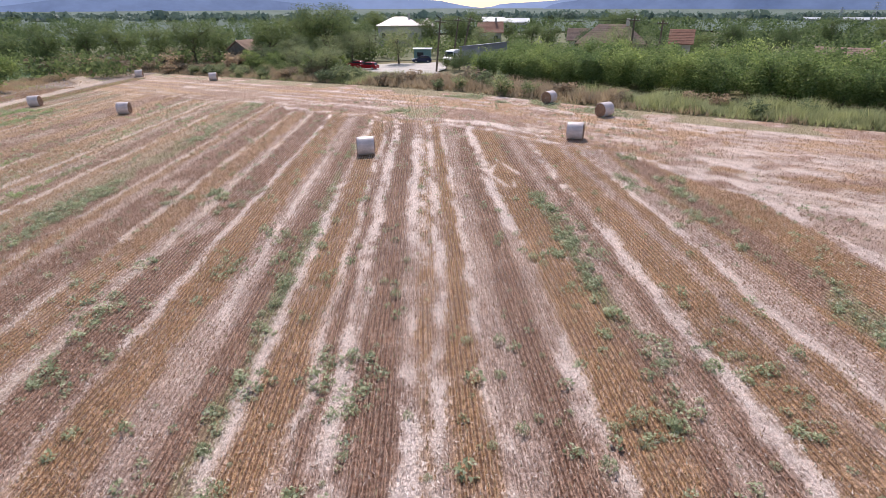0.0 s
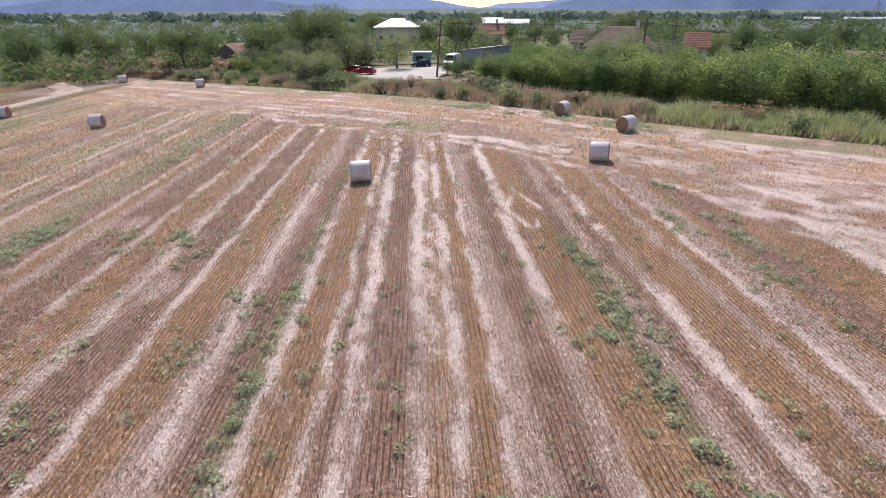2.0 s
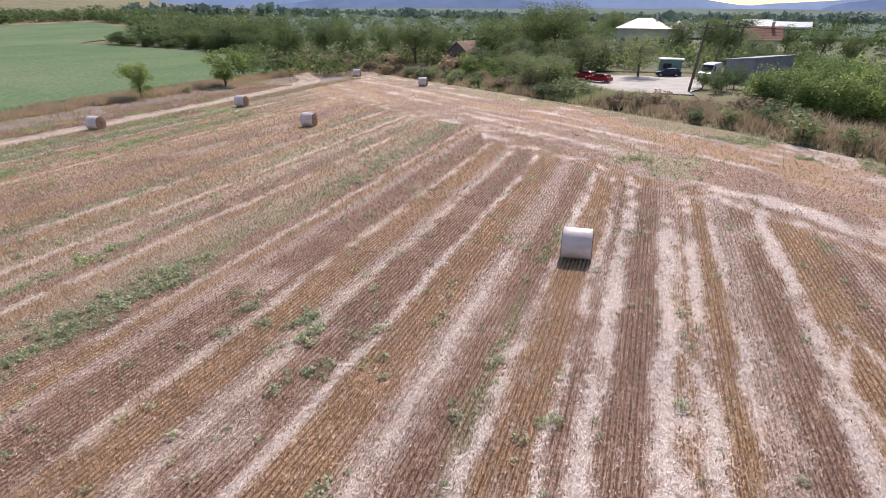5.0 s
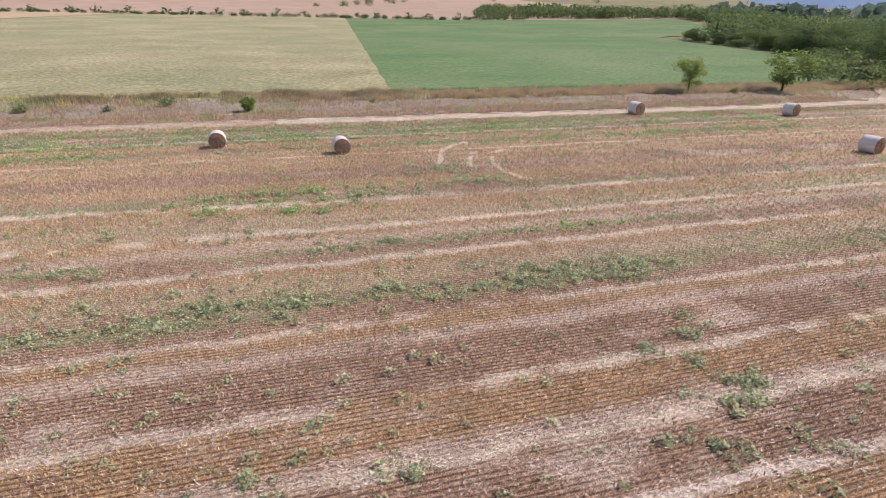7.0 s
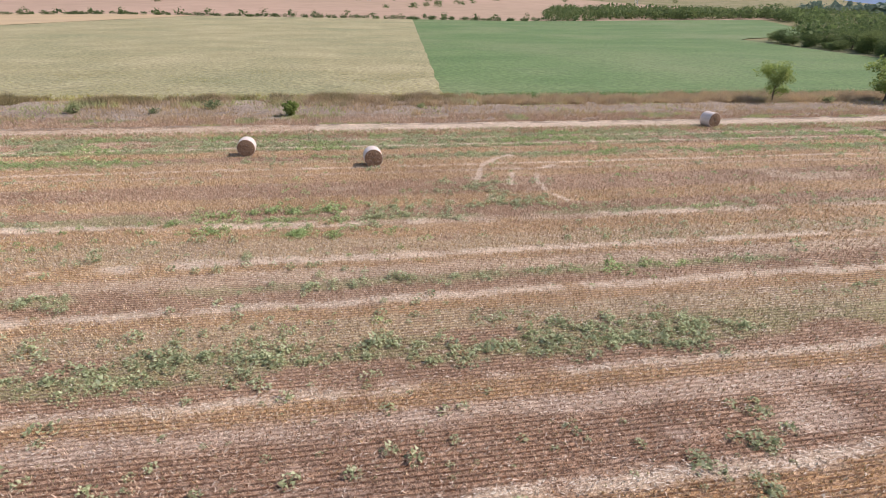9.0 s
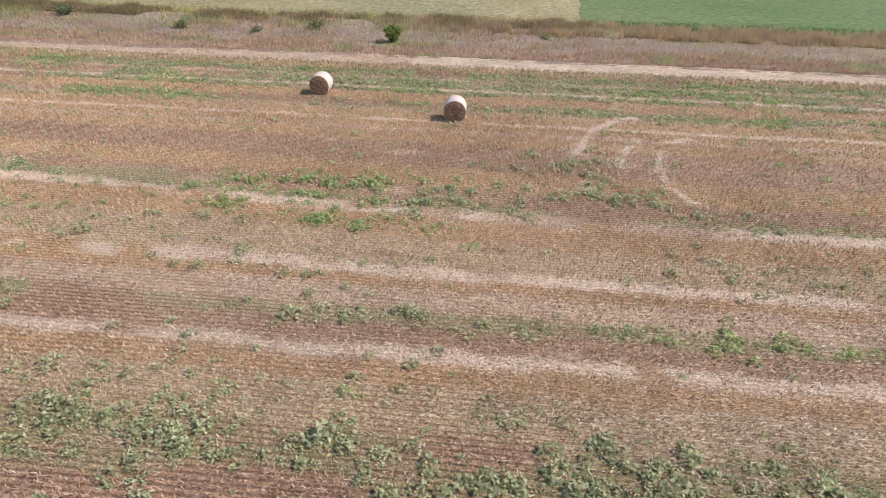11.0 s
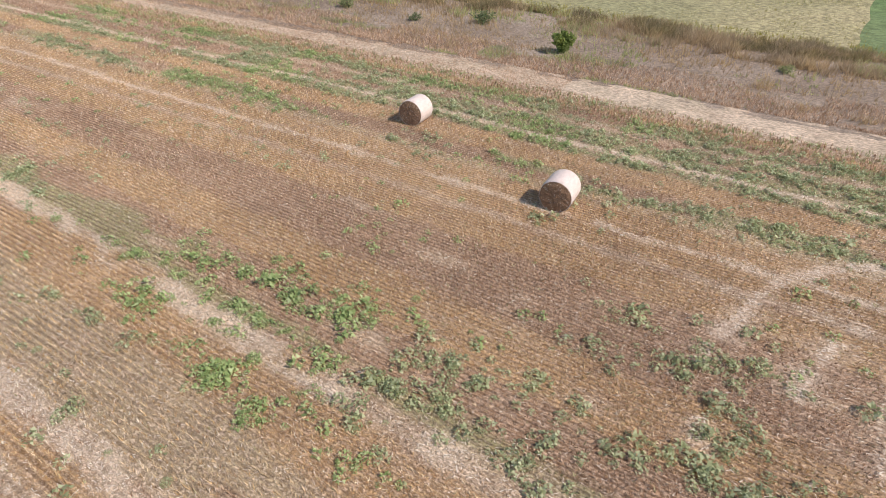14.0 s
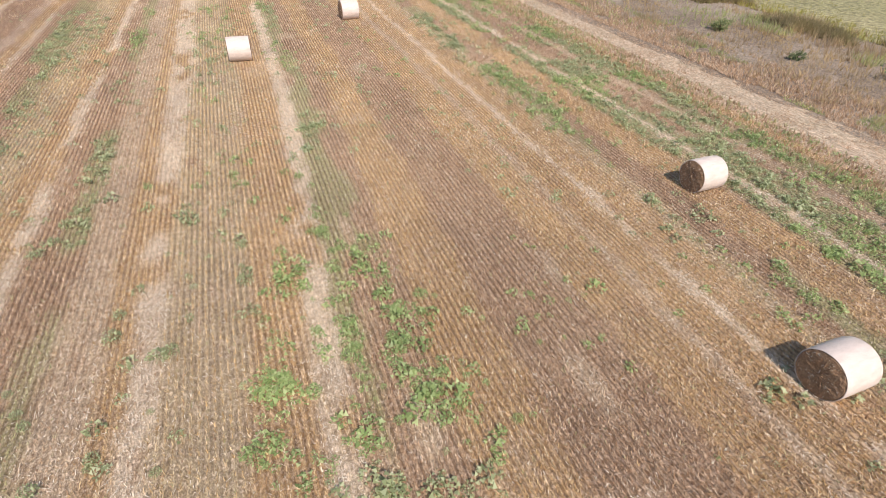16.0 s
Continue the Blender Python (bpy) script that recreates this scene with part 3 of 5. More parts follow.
sheet("yard", np.linspace(0, 1, 16), np.linspace(0, 1, 16), lambda a, b: (-9.5 + 12.0 * a + 2.0 * b + 0.9 * (vnoise(a * 3, b * 12, 2.0, 26) - 0.5), 73.5 + 18 * b + 1.6 * (vnoise(a * 12, b * 3, 2.0, 26) - 0.5), gz(-9.5 + 12.0 * a + 2.0 * b, 73.5 + 18 * b) + 0.035), M_GRAVEL, "pale gravel yard behind the field", "yard")

# ---- stubble, litter and weeds on the field ----
def inside(x, y):
    return y < edge_y(x) - 0.5


def blades(x, y, h, w, gen, count=3, lean=0.35):
    """Tufts of upright blades: narrow triangles that splay from one root."""
    m, n = len(x), len(x) * count
    root = np.stack([x, y, gz(x, y) - 0.01], -1)
    at = np.repeat(root, count, 0)
    hh, ww = np.repeat(h, count) * gen.uniform(0.6, 1.25, n), np.repeat(w, count) * gen.uniform(0.7, 1.3, n)
    a, l = gen.uniform(0, 2 * np.pi, n), gen.normal(0, lean, (n, 2)) * hh[:, None]
    side = at + np.stack([np.cos(a) * ww, np.sin(a) * ww, 0 * ww], -1)
    tip = at + np.stack([l[:, 0] + gen.normal(0, 0.008, n), l[:, 1] + gen.normal(0, 0.03, n), hh], -1)
    k = np.arange(n)
    return np.concatenate([root, side, tip]), np.stack([k // count, m + k, m + n + k], -1)


rows_x = np.arange(round(-40 / ROW), round(30 / ROW)) * ROW
tx = np.repeat(rows_x, 2280)
ty = np.tile(np.linspace(-24, 90, 2280), len(rows_x)) + rng.uniform(-0.03, 0.03, len(tx))
far_off = np.minimum(np.hypot(tx, ty - 12), np.hypot(tx + 22, ty - 14))
keep = (rng.random(len(tx)) < np.interp(far_off, (0, 9, 14, 24, 45, 75), (1.0, 0.92, 0.66, 0.32, 0.10, 0.05))) & inside(tx, ty)
tx, ty, far_off = tx[keep] + rng.normal(0, 0.007, keep.sum()), ty[keep], far_off[keep]
kind = cover_kind(tx, ty)
u, wide = headland(tx, ty)
stands = rng.random(len(tx)) < np.array((0.10, 0.6, 1.0, 0.95, 0.8, 0.95, 0.3))[kind]
stands &= ~((u < wide) & (rng.random(len(tx)) > 0.55))
tuft = np.where(rng.random(len(tx)) < 0.14, rng.integers(0, 4, len(tx)), np.array((3, 1, 0, 1, 2, 0, 3))[kind])
faded = (tuft == 0) & (rng.random(len(tx)) < smooth(-4, -14, tx) * 0.6)
for pick, mat, name, label in ((faded, M_FADED, "faded_stubble", "rows of short faded straw stubble"), ((tuft == 0) & ~faded, M_OCHRE, "ochre_stubble", "rows of short ochre straw stubble"), (tuft == 1, M_BROWN, "brown_stubble", "rows of short weathered brown stubble"), (tuft == 2, M_OLIVE, "olive_stubble", "rows of greenish stubble overgrown with seedlings"), (tuft == 3, M_PALE, "pale_stubble", "rows of pale stubble standing in loose straw")):
    pick = pick & stands
    v, f = blades(tx[pick], ty[pick], 0.065 + 0.04 * vnoise(tx[pick], ty[pick], 2.0, 31), 0.016 + 0.0005 * far_off[pick], rng, 3, 0.28)
    tagged(new(name, raw_mesh(name, v, f, 3, [mat])), label, "stubble", kind="stuff")

n = 2900000
lx, ly = rng.uniform(-40, 32, n), rng.uniform(-14, 56, n)
kind = cover_kind(lx, ly)
u, wide = headland(lx, ly)
near = np.minimum(np.hypot(lx, ly - 14), np.hypot(lx + 22, ly - 14))
want = np.array((1.0, 0.24, 0.05, 0.045, 0.08, 0.14, 0.70))[kind] * np.interp(near, (0, 12, 22, 45), (1.0, 0.85, 0.25, 0.06)) * (0.55 + 0.6 * vnoise(lx, ly, 0.7, 33)) * (1 - 0.15 * smooth(-8, -16, lx))
keep = (rng.random(n) < want) & inside(lx, ly)
lx, ly = lx[keep], ly[keep]
n = len(lx)
ang = np.where(rng.random(n) < 0.5, rng.normal(np.pi / 2, 0.5, n), rng.uniform(0, 2 * np.pi, n))
far_off = np.minimum(np.hypot(lx, ly - 12), np.hypot(lx + 22, ly - 14))
half, w = rng.uniform(0.02, 0.055, n) + 0.0007 * far_off, rng.uniform(0.003, 0.007, n) + 0.0002 * far_off
lz, up = gz(lx, ly) + rng.uniform(0.012, 0.06, n), rng.normal(0, 0.18, n) * half
dx, dy = np.cos(ang), np.sin(ang)
v = np.stack([np.stack([lx - dx * half - dy * w, ly - dy * half + dx * w, lz - up], -1), np.stack([lx - dx * half + dy * w, ly - dy * half - dx * w, lz - up], -1), np.stack([lx + dx * half, ly + dy * half, lz + np.abs(up)], -1)], 1)
tagged(new("straw_litter", raw_mesh("straw_litter", v.reshape(-1, 3), np.arange(3 * n).reshape(-1, 3), 3, [M_STRAW])), "loose pale straw lying in long swaths", "straw", kind="stuff")


def plant_arrays(gen, r, h, count, leaf):
    """A low branching weed: leaves on a loose dome, with a few taller shoots."""
    a, d = gen.uniform(0, 2 * np.pi, count), r * np.sqrt(gen.random(count))
    z = h * (0.25 + 0.75 * gen.random(count)) * (1 - 0.6 * (d / r) ** 2)
    c = np.stack([np.cos(a) * d, np.sin(a) * d, z], -1)
    return small_leaves(c, leaf, gen)


n = 120000
wx, wy = rng.uniform(-40, 15, n), rng.uniform(-16, 52, n)
kind = cover_kind(wx, wy)
patch = vnoise(wx, wy * 0.5, 1.6, 41)
west = smooth(-31, -33, wx)
want = np.array((0.010, 0.03, 0.06, 0.07, 0.70, 0.22, 0.03))[kind] * smooth(0.15, 0.70, patch) * (1 - west) + west * np.array((0.02, 0.12, 0.08, 0.1, 1.0, 0.5, 0.1))[kind] * smooth(0.05, 0.35, patch)
keep = (rng.random(n) < want) & inside(wx, wy)
wx, wy = wx[keep], wy[keep]
# where weeds stand thickest: the middle of each patch, and how many clumps it has
SPOTS = ((-24.6, 13.5, 15), (-24.8, 22.7, 14), (-22.2, 14.9, 10), (-14.5, 20.6, 12), (-24.4, 18.4, 12), (-26.9, 22.0, 12), (4.7, 14.4, 9), (-14.8, 13.4, 8), (-9.0, 13.0, 7), (-9.0, 22.8, 7), (-7.7, 21.7, 7), (-14.7, 9.9, 6), (-23.1, 17.6, 6), (-24.1, 15.5, 7), (4.8, 8.2, 9), (-4.1, 15.8, 5), (10.4, 20.2, 9), (-5.5, 16.3, 5), (-22.5, 11.7, 5), (-1.7, 8.4, 9), (6.4, 8.7, 5), (9.9, 17.1, 6), (-3.9, 6.9, 4), (-15.6, 22.0, 4), (-11.1, 22.3, 5), (-14.4, 24.2, 6), (-23.8, 25.7, 7), (4.6, 17.6, 6), (9.3, 22.4, 7), (-1.0, 43.6, 7), (-7.6, 9.0, 4))
for sx, sy, clumps in SPOTS:
    cx, cy = sx + rng.normal(0, 0.40, clumps), sy + rng.normal(0, 1.15, clumps)
    wx = np.append(wx, np.repeat(cx, 8) + rng.normal(0, 0.17, clumps * 8))
    wy = np.append(wy, np.repeat(cy, 8) + rng.normal(0, 0.26, clumps * 8))
size = 0.055 + 0.12 * rng.random(len(wx)) ** 1.6 * np.where(rng.random(len(wx)) < 0.12, 1.5, 1.0)
variants = [plant_arrays(np.random.default_rng(100 + k), 1.0, 1.1, 150, 0.19) for k in range(6)]
sparse = [plant_arrays(np.random.default_rng(120 + k), 1.0, 1.1, 30, 0.36) for k in range(6)]
STEM = raw_mesh("stem", *tube_arrays([(0, 0, -0.1), (0.05, 0.02, 0.4), (0.02, 0.06, 0.9)], [0.05, 0.035, 0.015], 5), 4, [M_TALL])
weed_meshes = [[raw_mesh("foliage", v, f, 3, [m]) for v, f in variants] for m in (M_WEED, M_WEED_FRESH)]
close = ((np.abs(wx - 2) < 7) & (np.abs(wy - 15) < 9)) | ((np.abs(wx + 22) < 5) & (np.abs(wy - 12) < 6))
singles = np.flatnonzero(close)[:260]
fresh = (wx < -16) & (vnoise(wx, wy, 3.0, 43) > 0.5)
lone = set(singles.tolist())
bulk = {0: [], 1: []}
for k in range(len(wx)):
    x, y, s, a = float(wx[k]), float(wy[k]), float(size[k]), float(rng.uniform(0, 6.3))
    which, mine = int(fresh[k]), k % 6
    if k in lone:
        ob = empty("weed", Matrix.LocRotScale((x, y, gzf(x, y) - 0.01), Euler((0, 0, a)), (s, s, s * (0.9 + 0.4 * (k % 3)))), "bright green weed growing among the stubble" if which else "grey-green weed growing among the stubble", "weed", "weeds in the stubble")
        new("stem", STEM).parent = ob
        new("foliage", weed_meshes[which][mine]).parent = ob
    else:
        v, f = sparse[mine]
        ca, sa = math.cos(a) * s, math.sin(a) * s
        bulk[which].append((np.stack([v[:, 0] * ca - v[:, 1] * sa + x, v[:, 0] * sa + v[:, 1] * ca + y, v[:, 2] * s * 1.2 + gzf(x, y) - 0.02], -1), f))
for which, mat, label in ((0, M_WEED, "patches of grey-green weeds in the stubble"), (1, M_WEED_FRESH, "patches of bright green weeds in the stubble")):
    v, f = joined(bulk[which])
    tagged(new("weed_patch", raw_mesh("weed_patch", v, f, 3, [mat])), label, "weeds", kind="stuff")


# ---- straw bales ----
M_NET = surface("net_wrap", (0.76, 0.635, 0.605), (0.62, 0.51, 0.485), 5.0, 0.42, 90.0, 0.16, 0.25, 0.004, stretch=(0.3, 1, 1))
M_BALE_END = surface("packed_straw", (0.42, 0.26, 0.17), (0.30, 0.18, 0.12), 5.0, 0.95, 26.0, 0.4, 0.7, 0.014, third=(0.29, 0.17, 0.11))


def lathe(profile, sides=48, wobble=0.0, gen=None, caps=True):
    """A shape turned round the x axis from (x, r) pairs."""
    bm = bmesh.new()
    rings = []
    for x, r in profile:
        ring = []
        for k in range(sides):
            a = 2 * math.pi * k / sides
            d = r * (1 + wobble * math.sin(3 * a + x * 4) * 0.5) + (gen.normal(0, wobble * 0.35) if gen else 0)
            ring.append(bm.verts.new((x + (gen.normal(0, wobble * 0.5) if gen else 0), math.cos(a) * d, math.sin(a) * d)))
        rings.append(ring)
    for p, q in zip(rings, rings[1:]):
        for k in range(sides):
            bm.faces.new((p[k], p[(k + 1) % sides], q[(k + 1) % sides], q[k]))
    for ring in (rings[0][::-1], rings[-1]) if caps else ():
        bm.faces.new(ring)
    bmesh.ops.recalc_face_normals(bm, faces=bm.faces)
    for v in bm.verts:  # the bale settles under its own weight
        if v.co.z < -0.56:
            v.co.z = -0.56 + (v.co.z + 0.56) * 0.35
    return bm


def straw_bale(k, m):
    gen = np.random.default_rng(500 + k)
    root = empty("straw_bale", m, "round straw bale wrapped in white net on stubble", "straw bale", "bales on the field")
    core = part("core", lathe([(-0.615, 0.05), (-0.60, 0.2), (-0.612, 0.34), (-0.598, 0.47), (-0.582, 0.575), (-0.565, 0.594), (0.565, 0.594), (0.582, 0.575), (0.598, 0.47), (0.612, 0.34), (0.60, 0.2), (0.615, 0.05)], 44, 0.016, gen), M_BALE_END, root, "packed brown straw")
    part("net_wrap", lathe([(-0.572, 0.600), (-0.575, 0.612), (-0.565, 0.619), (-0.3, 0.627), (0, 0.622), (0.3, 0.628), (0.565, 0.619), (0.575, 0.612), (0.572, 0.600)], 56, 0.004, gen, False), M_NET, root, "white plastic net wrap", True)
    n = 150
    a, r = gen.uniform(0, 2 * np.pi, n), 0.58 * np.sqrt(gen.random(n))
    side = np.where(gen.random(n) < 0.5, -1, 1)
    c = np.stack([side * 0.612, np.cos(a) * r, np.sin(a) * r], -1)
    t = gen.normal(size=(n, 3)) * (0.35, 1, 1)
    t *= (gen.uniform(0.03, 0.09, n) / np.linalg.norm(t, axis=1))[:, None]
    t[:, 0] = np.abs(t[:, 0]) * side
    w = np.cross(t, (1.0, 0, 0))
    w *= 0.008 / (np.linalg.norm(w, axis=1)[:, None] + 1e-6)
    v = np.stack([c - w, c + w, c + t], 1).reshape(-1, 3)
    wisps = new("loose_straw", raw_mesh("loose_straw", v, np.arange(3 * n).reshape(-1, 3), 3, [M_STRAW]))
    wisps.parent = root
    return root


for k, (x, y, turn) in enumerate(((-34.05, 10.87, 3), (-31.22, 17.3, 2), (-3.1, 29.55, 5), (9.1, 31.6, -21), (13.1, 38.7, 32), (10.65, 45.6, 46), (-25.1, 47.4, 6), (-26.8, 73.7, 10), (-39.65, 41.5, 8), (-36.9, 54.2, 8), (-40.3, 82.3, 15), (-22.65, -4.6, 0), (-28.75, -10.95, 4))):
    straw_bale(k, pose(x, y, gzf(x, y) + (0.43 if k < 2 else 0.475), 0, -1.2, turn) @ Matrix.Scale(0.73 if k < 2 else 0.81, 4))

# ---- trees and shrubs ----
def tree_parts(seed, height, spread, trunk_h, leaf, clusters, per, mat, shoots=False, core=0.0):
    """Meshes of a trunk with limbs and of a crown made of leaf clumps."""
    gen = np.random.default_rng(seed)
    pieces, tips = [], []
    lean = gen.normal(0, 0.04, 2) * height
    top = np.array((lean[0], lean[1], height * 0.72))
    s = np.linspace(0, 1, 6)[:, None]
    stem = np.array((0, 0, -0.2)) + s * (top + (0, 0, 0.2)) + gen.normal(0, 0.02, (6, 3)) * height * s
    pieces.append(tube_arrays(stem, 0.022 * height * (1 - 0.8 * s[:, 0]) + 0.015, 7))
    for k in range(clusters):
        a = k * 2.4 + gen.normal(0, 0.4)
        z0 = trunk_h + (height * 0.68 - trunk_h) * gen.random()
        level = z0 / height
        reach = spread * (0.45 + 0.6 * gen.random()) * math.sin(math.pi * min(1, 0.25 + 0.75 * (1 - level) ** 0.7)) ** 0.6
        rise = height * (0.10 + 0.28 * gen.random())
        base = stem[0] + (top - stem[0]) * min(1, (z0 + 0.2) / (top[2] + 0.2))
        end = base + (math.cos(a) * reach, math.sin(a) * reach, rise)
        end[2] = min(end[2], height * (0.99 - 0.25 * (reach / spread) ** 2))
        mid = (base + end) / 2 + gen.normal(0, 0.05, 3) * height + (0, 0, 0.03 * height)
        if k % 2 == 0:
            pieces.append(tube_arrays([base, mid, end], [0.010 * height, 0.006 * height, 0.002 * height], 5))
        tips += [end, (mid + end) / 2 + gen.normal(0, 0.06, 3) * height]
    tips.append(top + (0, 0, height * 0.16))
    centres = []
    for tip in tips:
        r = spread * gen.uniform(0.25, 0.42)
        d = gen.normal(size=(per, 3))
        d *= (r * gen.random(per) ** 0.45 / np.linalg.norm(d, axis=1))[:, None]
        d[:, 2] *= 1.25 if shoots else 0.75
        centres.append(tip + d)
    centres = np.concatenate(centres)
    centres[:, 2] = np.maximum(centres[:, 2], trunk_h * 0.55 + 0.1 * gen.random(len(centres)))
    v, f = joined(pieces)
    lv, lf = leaves(centres, leaf, gen, 0.15)
    if core:
        low = trunk_h * 0.6
        lv, lf = joined([(lv, lf), inner_leaves((lean[0] * 0.5, lean[1] * 0.5, (height * 0.86 + low) / 2), (spread * core, spread * core, (height * 0.86 - low) / 2), leaf, gen, 260, 620, 0.11)])
    return raw_mesh("trunk", v, f, 4, [M_BARK], True), raw_mesh("crown", lv, lf, 4, [mat])


def tree_kind(*args, **more):
    return tree_parts(*args, **more)


def put_tree(kind, x, y, scale, turn, name, label, category, group="", wide=1.0):
    root = empty(name, Matrix.LocRotScale((x, y, gzf(x, y)), Euler((0, 0, turn)), (scale * wide, scale * wide, scale)), label, category, group)
    for part_name, me in zip(("trunk", "crown"), kind):
        new(part_name, me).parent = root
    return root


BIG = [tree_kind(700 + k, 9.0, 4.2, 1.2, 0.13, 24, 150, M_LEAF, core=0.80) for k in range(4)]
GREYISH = [tree_kind(720 + k, 5.5, 2.6, 1.0, 0.10, 16, 75, M_LEAF_GREY, core=0.75) for k in range(2)]
BRIGHT = [tree_kind(740 + k, 4.4, 2.1, 0.1, 0.12, 18, 110, M_LEAF_BRIGHT) for k in range(3)]
SHRUB = [tree_kind(760 + k, 3.3, 1.9, 0.0, 0.115, 14, 75, M_LEAF_BRIGHT, shoots=True, core=0.88) for k in range(4)]
HEDGE_TREE = [tree_kind(775 + k, 5.2, 3.0, 0.15, 0.125, 16, 80, M_LEAF, core=0.85) for k in range(2)]
DARK_SHRUB = [tree_kind(780 + k, 2.6, 1.9, 0.15, 0.11, 14, 62, M_LEAF, core=0.85) for k in range(3)]
GREY_BUSH = [tree_kind(800 + k, 1.3, 0.8, 0.0, 0.10, 11, 22, M_LEAF_GREY, shoots=True) for k in range(2)]
DRY_BUSH = [tree_kind(810 + k, 1.1, 0.8, 0.0, 0.10, 11, 22, M_DRY_LEAF, shoots=True) for k in range(2)]
ROUND_BUSH = [tree_kind(820, 1.35, 0.8, 0.0, 0.15, 12, 40, M_LEAF_BRIGHT)]
POPLAR = [tree_kind(790, 13.0, 1.5, 1.0, 0.32, 26, 34, M_LEAF)]

# the plantation along the north-eastern edge: close rows of leafy shrubs
gen = np.random.default_rng(61)
for row in range(5):
    step = (1.5, 2.1, 2.5, 3.0, 3.4)[row]
    for k in range(int(44 / step) + 5):
        s = k * step + gen.uniform(-0.5, 0.5)
        x, y = 7.2 + 0.70 * s + 0.62 * row * 3.4 + gen.normal(0, 0.3), 67.5 - 0.80 * s + 0.62 * row * 3.4 + gen.normal(0, 0.3)
        if y < 14 + row or (row > 3 and k < 5):
            continue
        put_tree(SHRUB[(k + row) % 4], x, y, gen.uniform(0.74, 1.0) * (1 + 0.05 * row), gen.uniform(0, 6.3), "shrub", "dense light green shrub in a planted thicket", "shrub", "shrubs of the plantation", 1.1)

# trees of the village edge: compass angle to the left of north, distance, kind, size
for k, (a, far, kind, size) in enumerate((
        (21.2, 101, 0, 0.95), (19.0, 106, 1, 0.85), (14.6, 100, 2, 1.0), (11.6, 98, 3, 0.95), (9.2, 97, 0, 1.08), (6.9, 104, 1, 0.9), (24.0, 118, 3, 0.9), (27.0, 112, 2, 1.0), (29.5, 120, 0, 0.95), (32.5, 116, 1, 0.9),
        (36.0, 150, 2, 0.8), (39.0, 166, 3, 0.8), (5.6, 120, 2, 0.8), (-1.0, 128, 3, 0.95), (-3.2, 122, 0, 0.9), (-4.6, 118, 1, 1.0), (-11.0, 128, 2, 0.7),
        (-8.8, 140, 1, 0.8), (-12.6, 112, 3, 0.75), (-16.5, 96, 0, 0.62), (-18.5, 120, 2, 0.9), (-20.0, 118, 1, 0.95), (-26.5, 92, 3, 0.6), (-29.0, 110, 0, 0.7), (-33.0, 96, 2, 0.62), (-36.0, 120, 1, 0.7), (-40.0, 110, 3, 0.7), (4.4, 165, 0, 1.0), (2.0, 170, 2, 0.9))):
    x, y = -math.sin(radians(a)) * far, math.cos(radians(a)) * far
    put_tree(BIG[kind], x, y, size * (0.78 if a < 0 else 0.91) * (1.0 + 0.1 * math.sin(k * 5.1)), k * 1.7, "tree", "broad dark green tree at the village edge", "tree", "trees at the village edge", 1.1)
for k, (x, y, size, mine) in enumerate(((-3.4, 91.0, 1.1, 0), (-17.5, 88.5, 0.85, 1), (-14.0, 90.5, 0.95, 0), (-11.0, 92.0, 0.9, 1), (-13.0, 97.0, 1.1, 0), (-20.5, 93.0, 0.9, 1), (22.0, 73.0, 0.85, 0), (26.5, 74.5, 0.95, 1), (29.0, 72.0, 0.8, 0), (10.5, 99.0, 0.9, 1), (-9.0, 99.0, 1.0, 0))):
    put_tree(GREYISH[mine], x, y, size, k * 2.1, "small_tree", "grey-green olive-like tree beside the yard", "tree", "small trees by the yard", 1.1)
for x, y, size, mine, label in ((-50.2, 55.0, 0.86, 0, "young light green tree on the field verge"), (-49.4, 66.4, 1.05, 1, "broad light green young tree on the field verge")):
    put_tree(BRIGHT[mine], x, y, size, 1.0 + mine, "young_tree", label, "tree", wide=1.0 + 0.25 * mine)
put_tree(ROUND_BUSH[0], -45.7, 12.1, 0.85, 0.5, "bush", "small round green bush on the dry verge", "bush", wide=0.95)
for x, y, size in ((3.6, 79.5, 0.8), (5.4, 78.0, 0.9), (6.8, 80.5, 0.85), (4.6, 75.5, 0.6)):
    put_tree(HEDGE_TREE[0], x, y, size * 0.55, x, "bush", "green bush beside the gravel yard", "bush", wide=1.1)
for x, y, size in ((-47.5, -3.0, 0.3), (-48.8, 6.0, 0.34), (-47.0, 2.5, 0.22), (-48.5, 22.0, 0.2), (-50.5, -14.0, 0.4), (-49.0, 60.0, 0.3)):
    put_tree(GREY_BUSH[0], x, y, size * 1.9, x, "bush", "low grey-green bush on the dry verge", "bush", wide=1.7)
gen = np.random.default_rng(62)
for k in range(80):  # scrub between the field and the village trees
    x = -50 + 38 * k / 79 + gen.normal(0, 1.0)
    y = float(edge_y(x)) + gen.uniform(4, 12) + (gen.uniform(0, 16) if x < -16 else 0) + (9 if x < -32 else 0)
    withered = x < -27
    mine = DRY_BUSH[k % 2] if withered else (DARK_SHRUB[k % 3], GREYISH[k % 2], BRIGHT[k % 3])[k % 3]
    put_tree(mine, x, y, gen.uniform(1.2, 2.0) if withered else gen.uniform(0.4, 0.75), gen.uniform(0, 6), "scrub_bush", "pinkish brown withered scrub at the field corner" if withered else "tangled green scrub bush at the field edge", "bush", "scrub at the field edge", 1.5 if withered else 1.25)
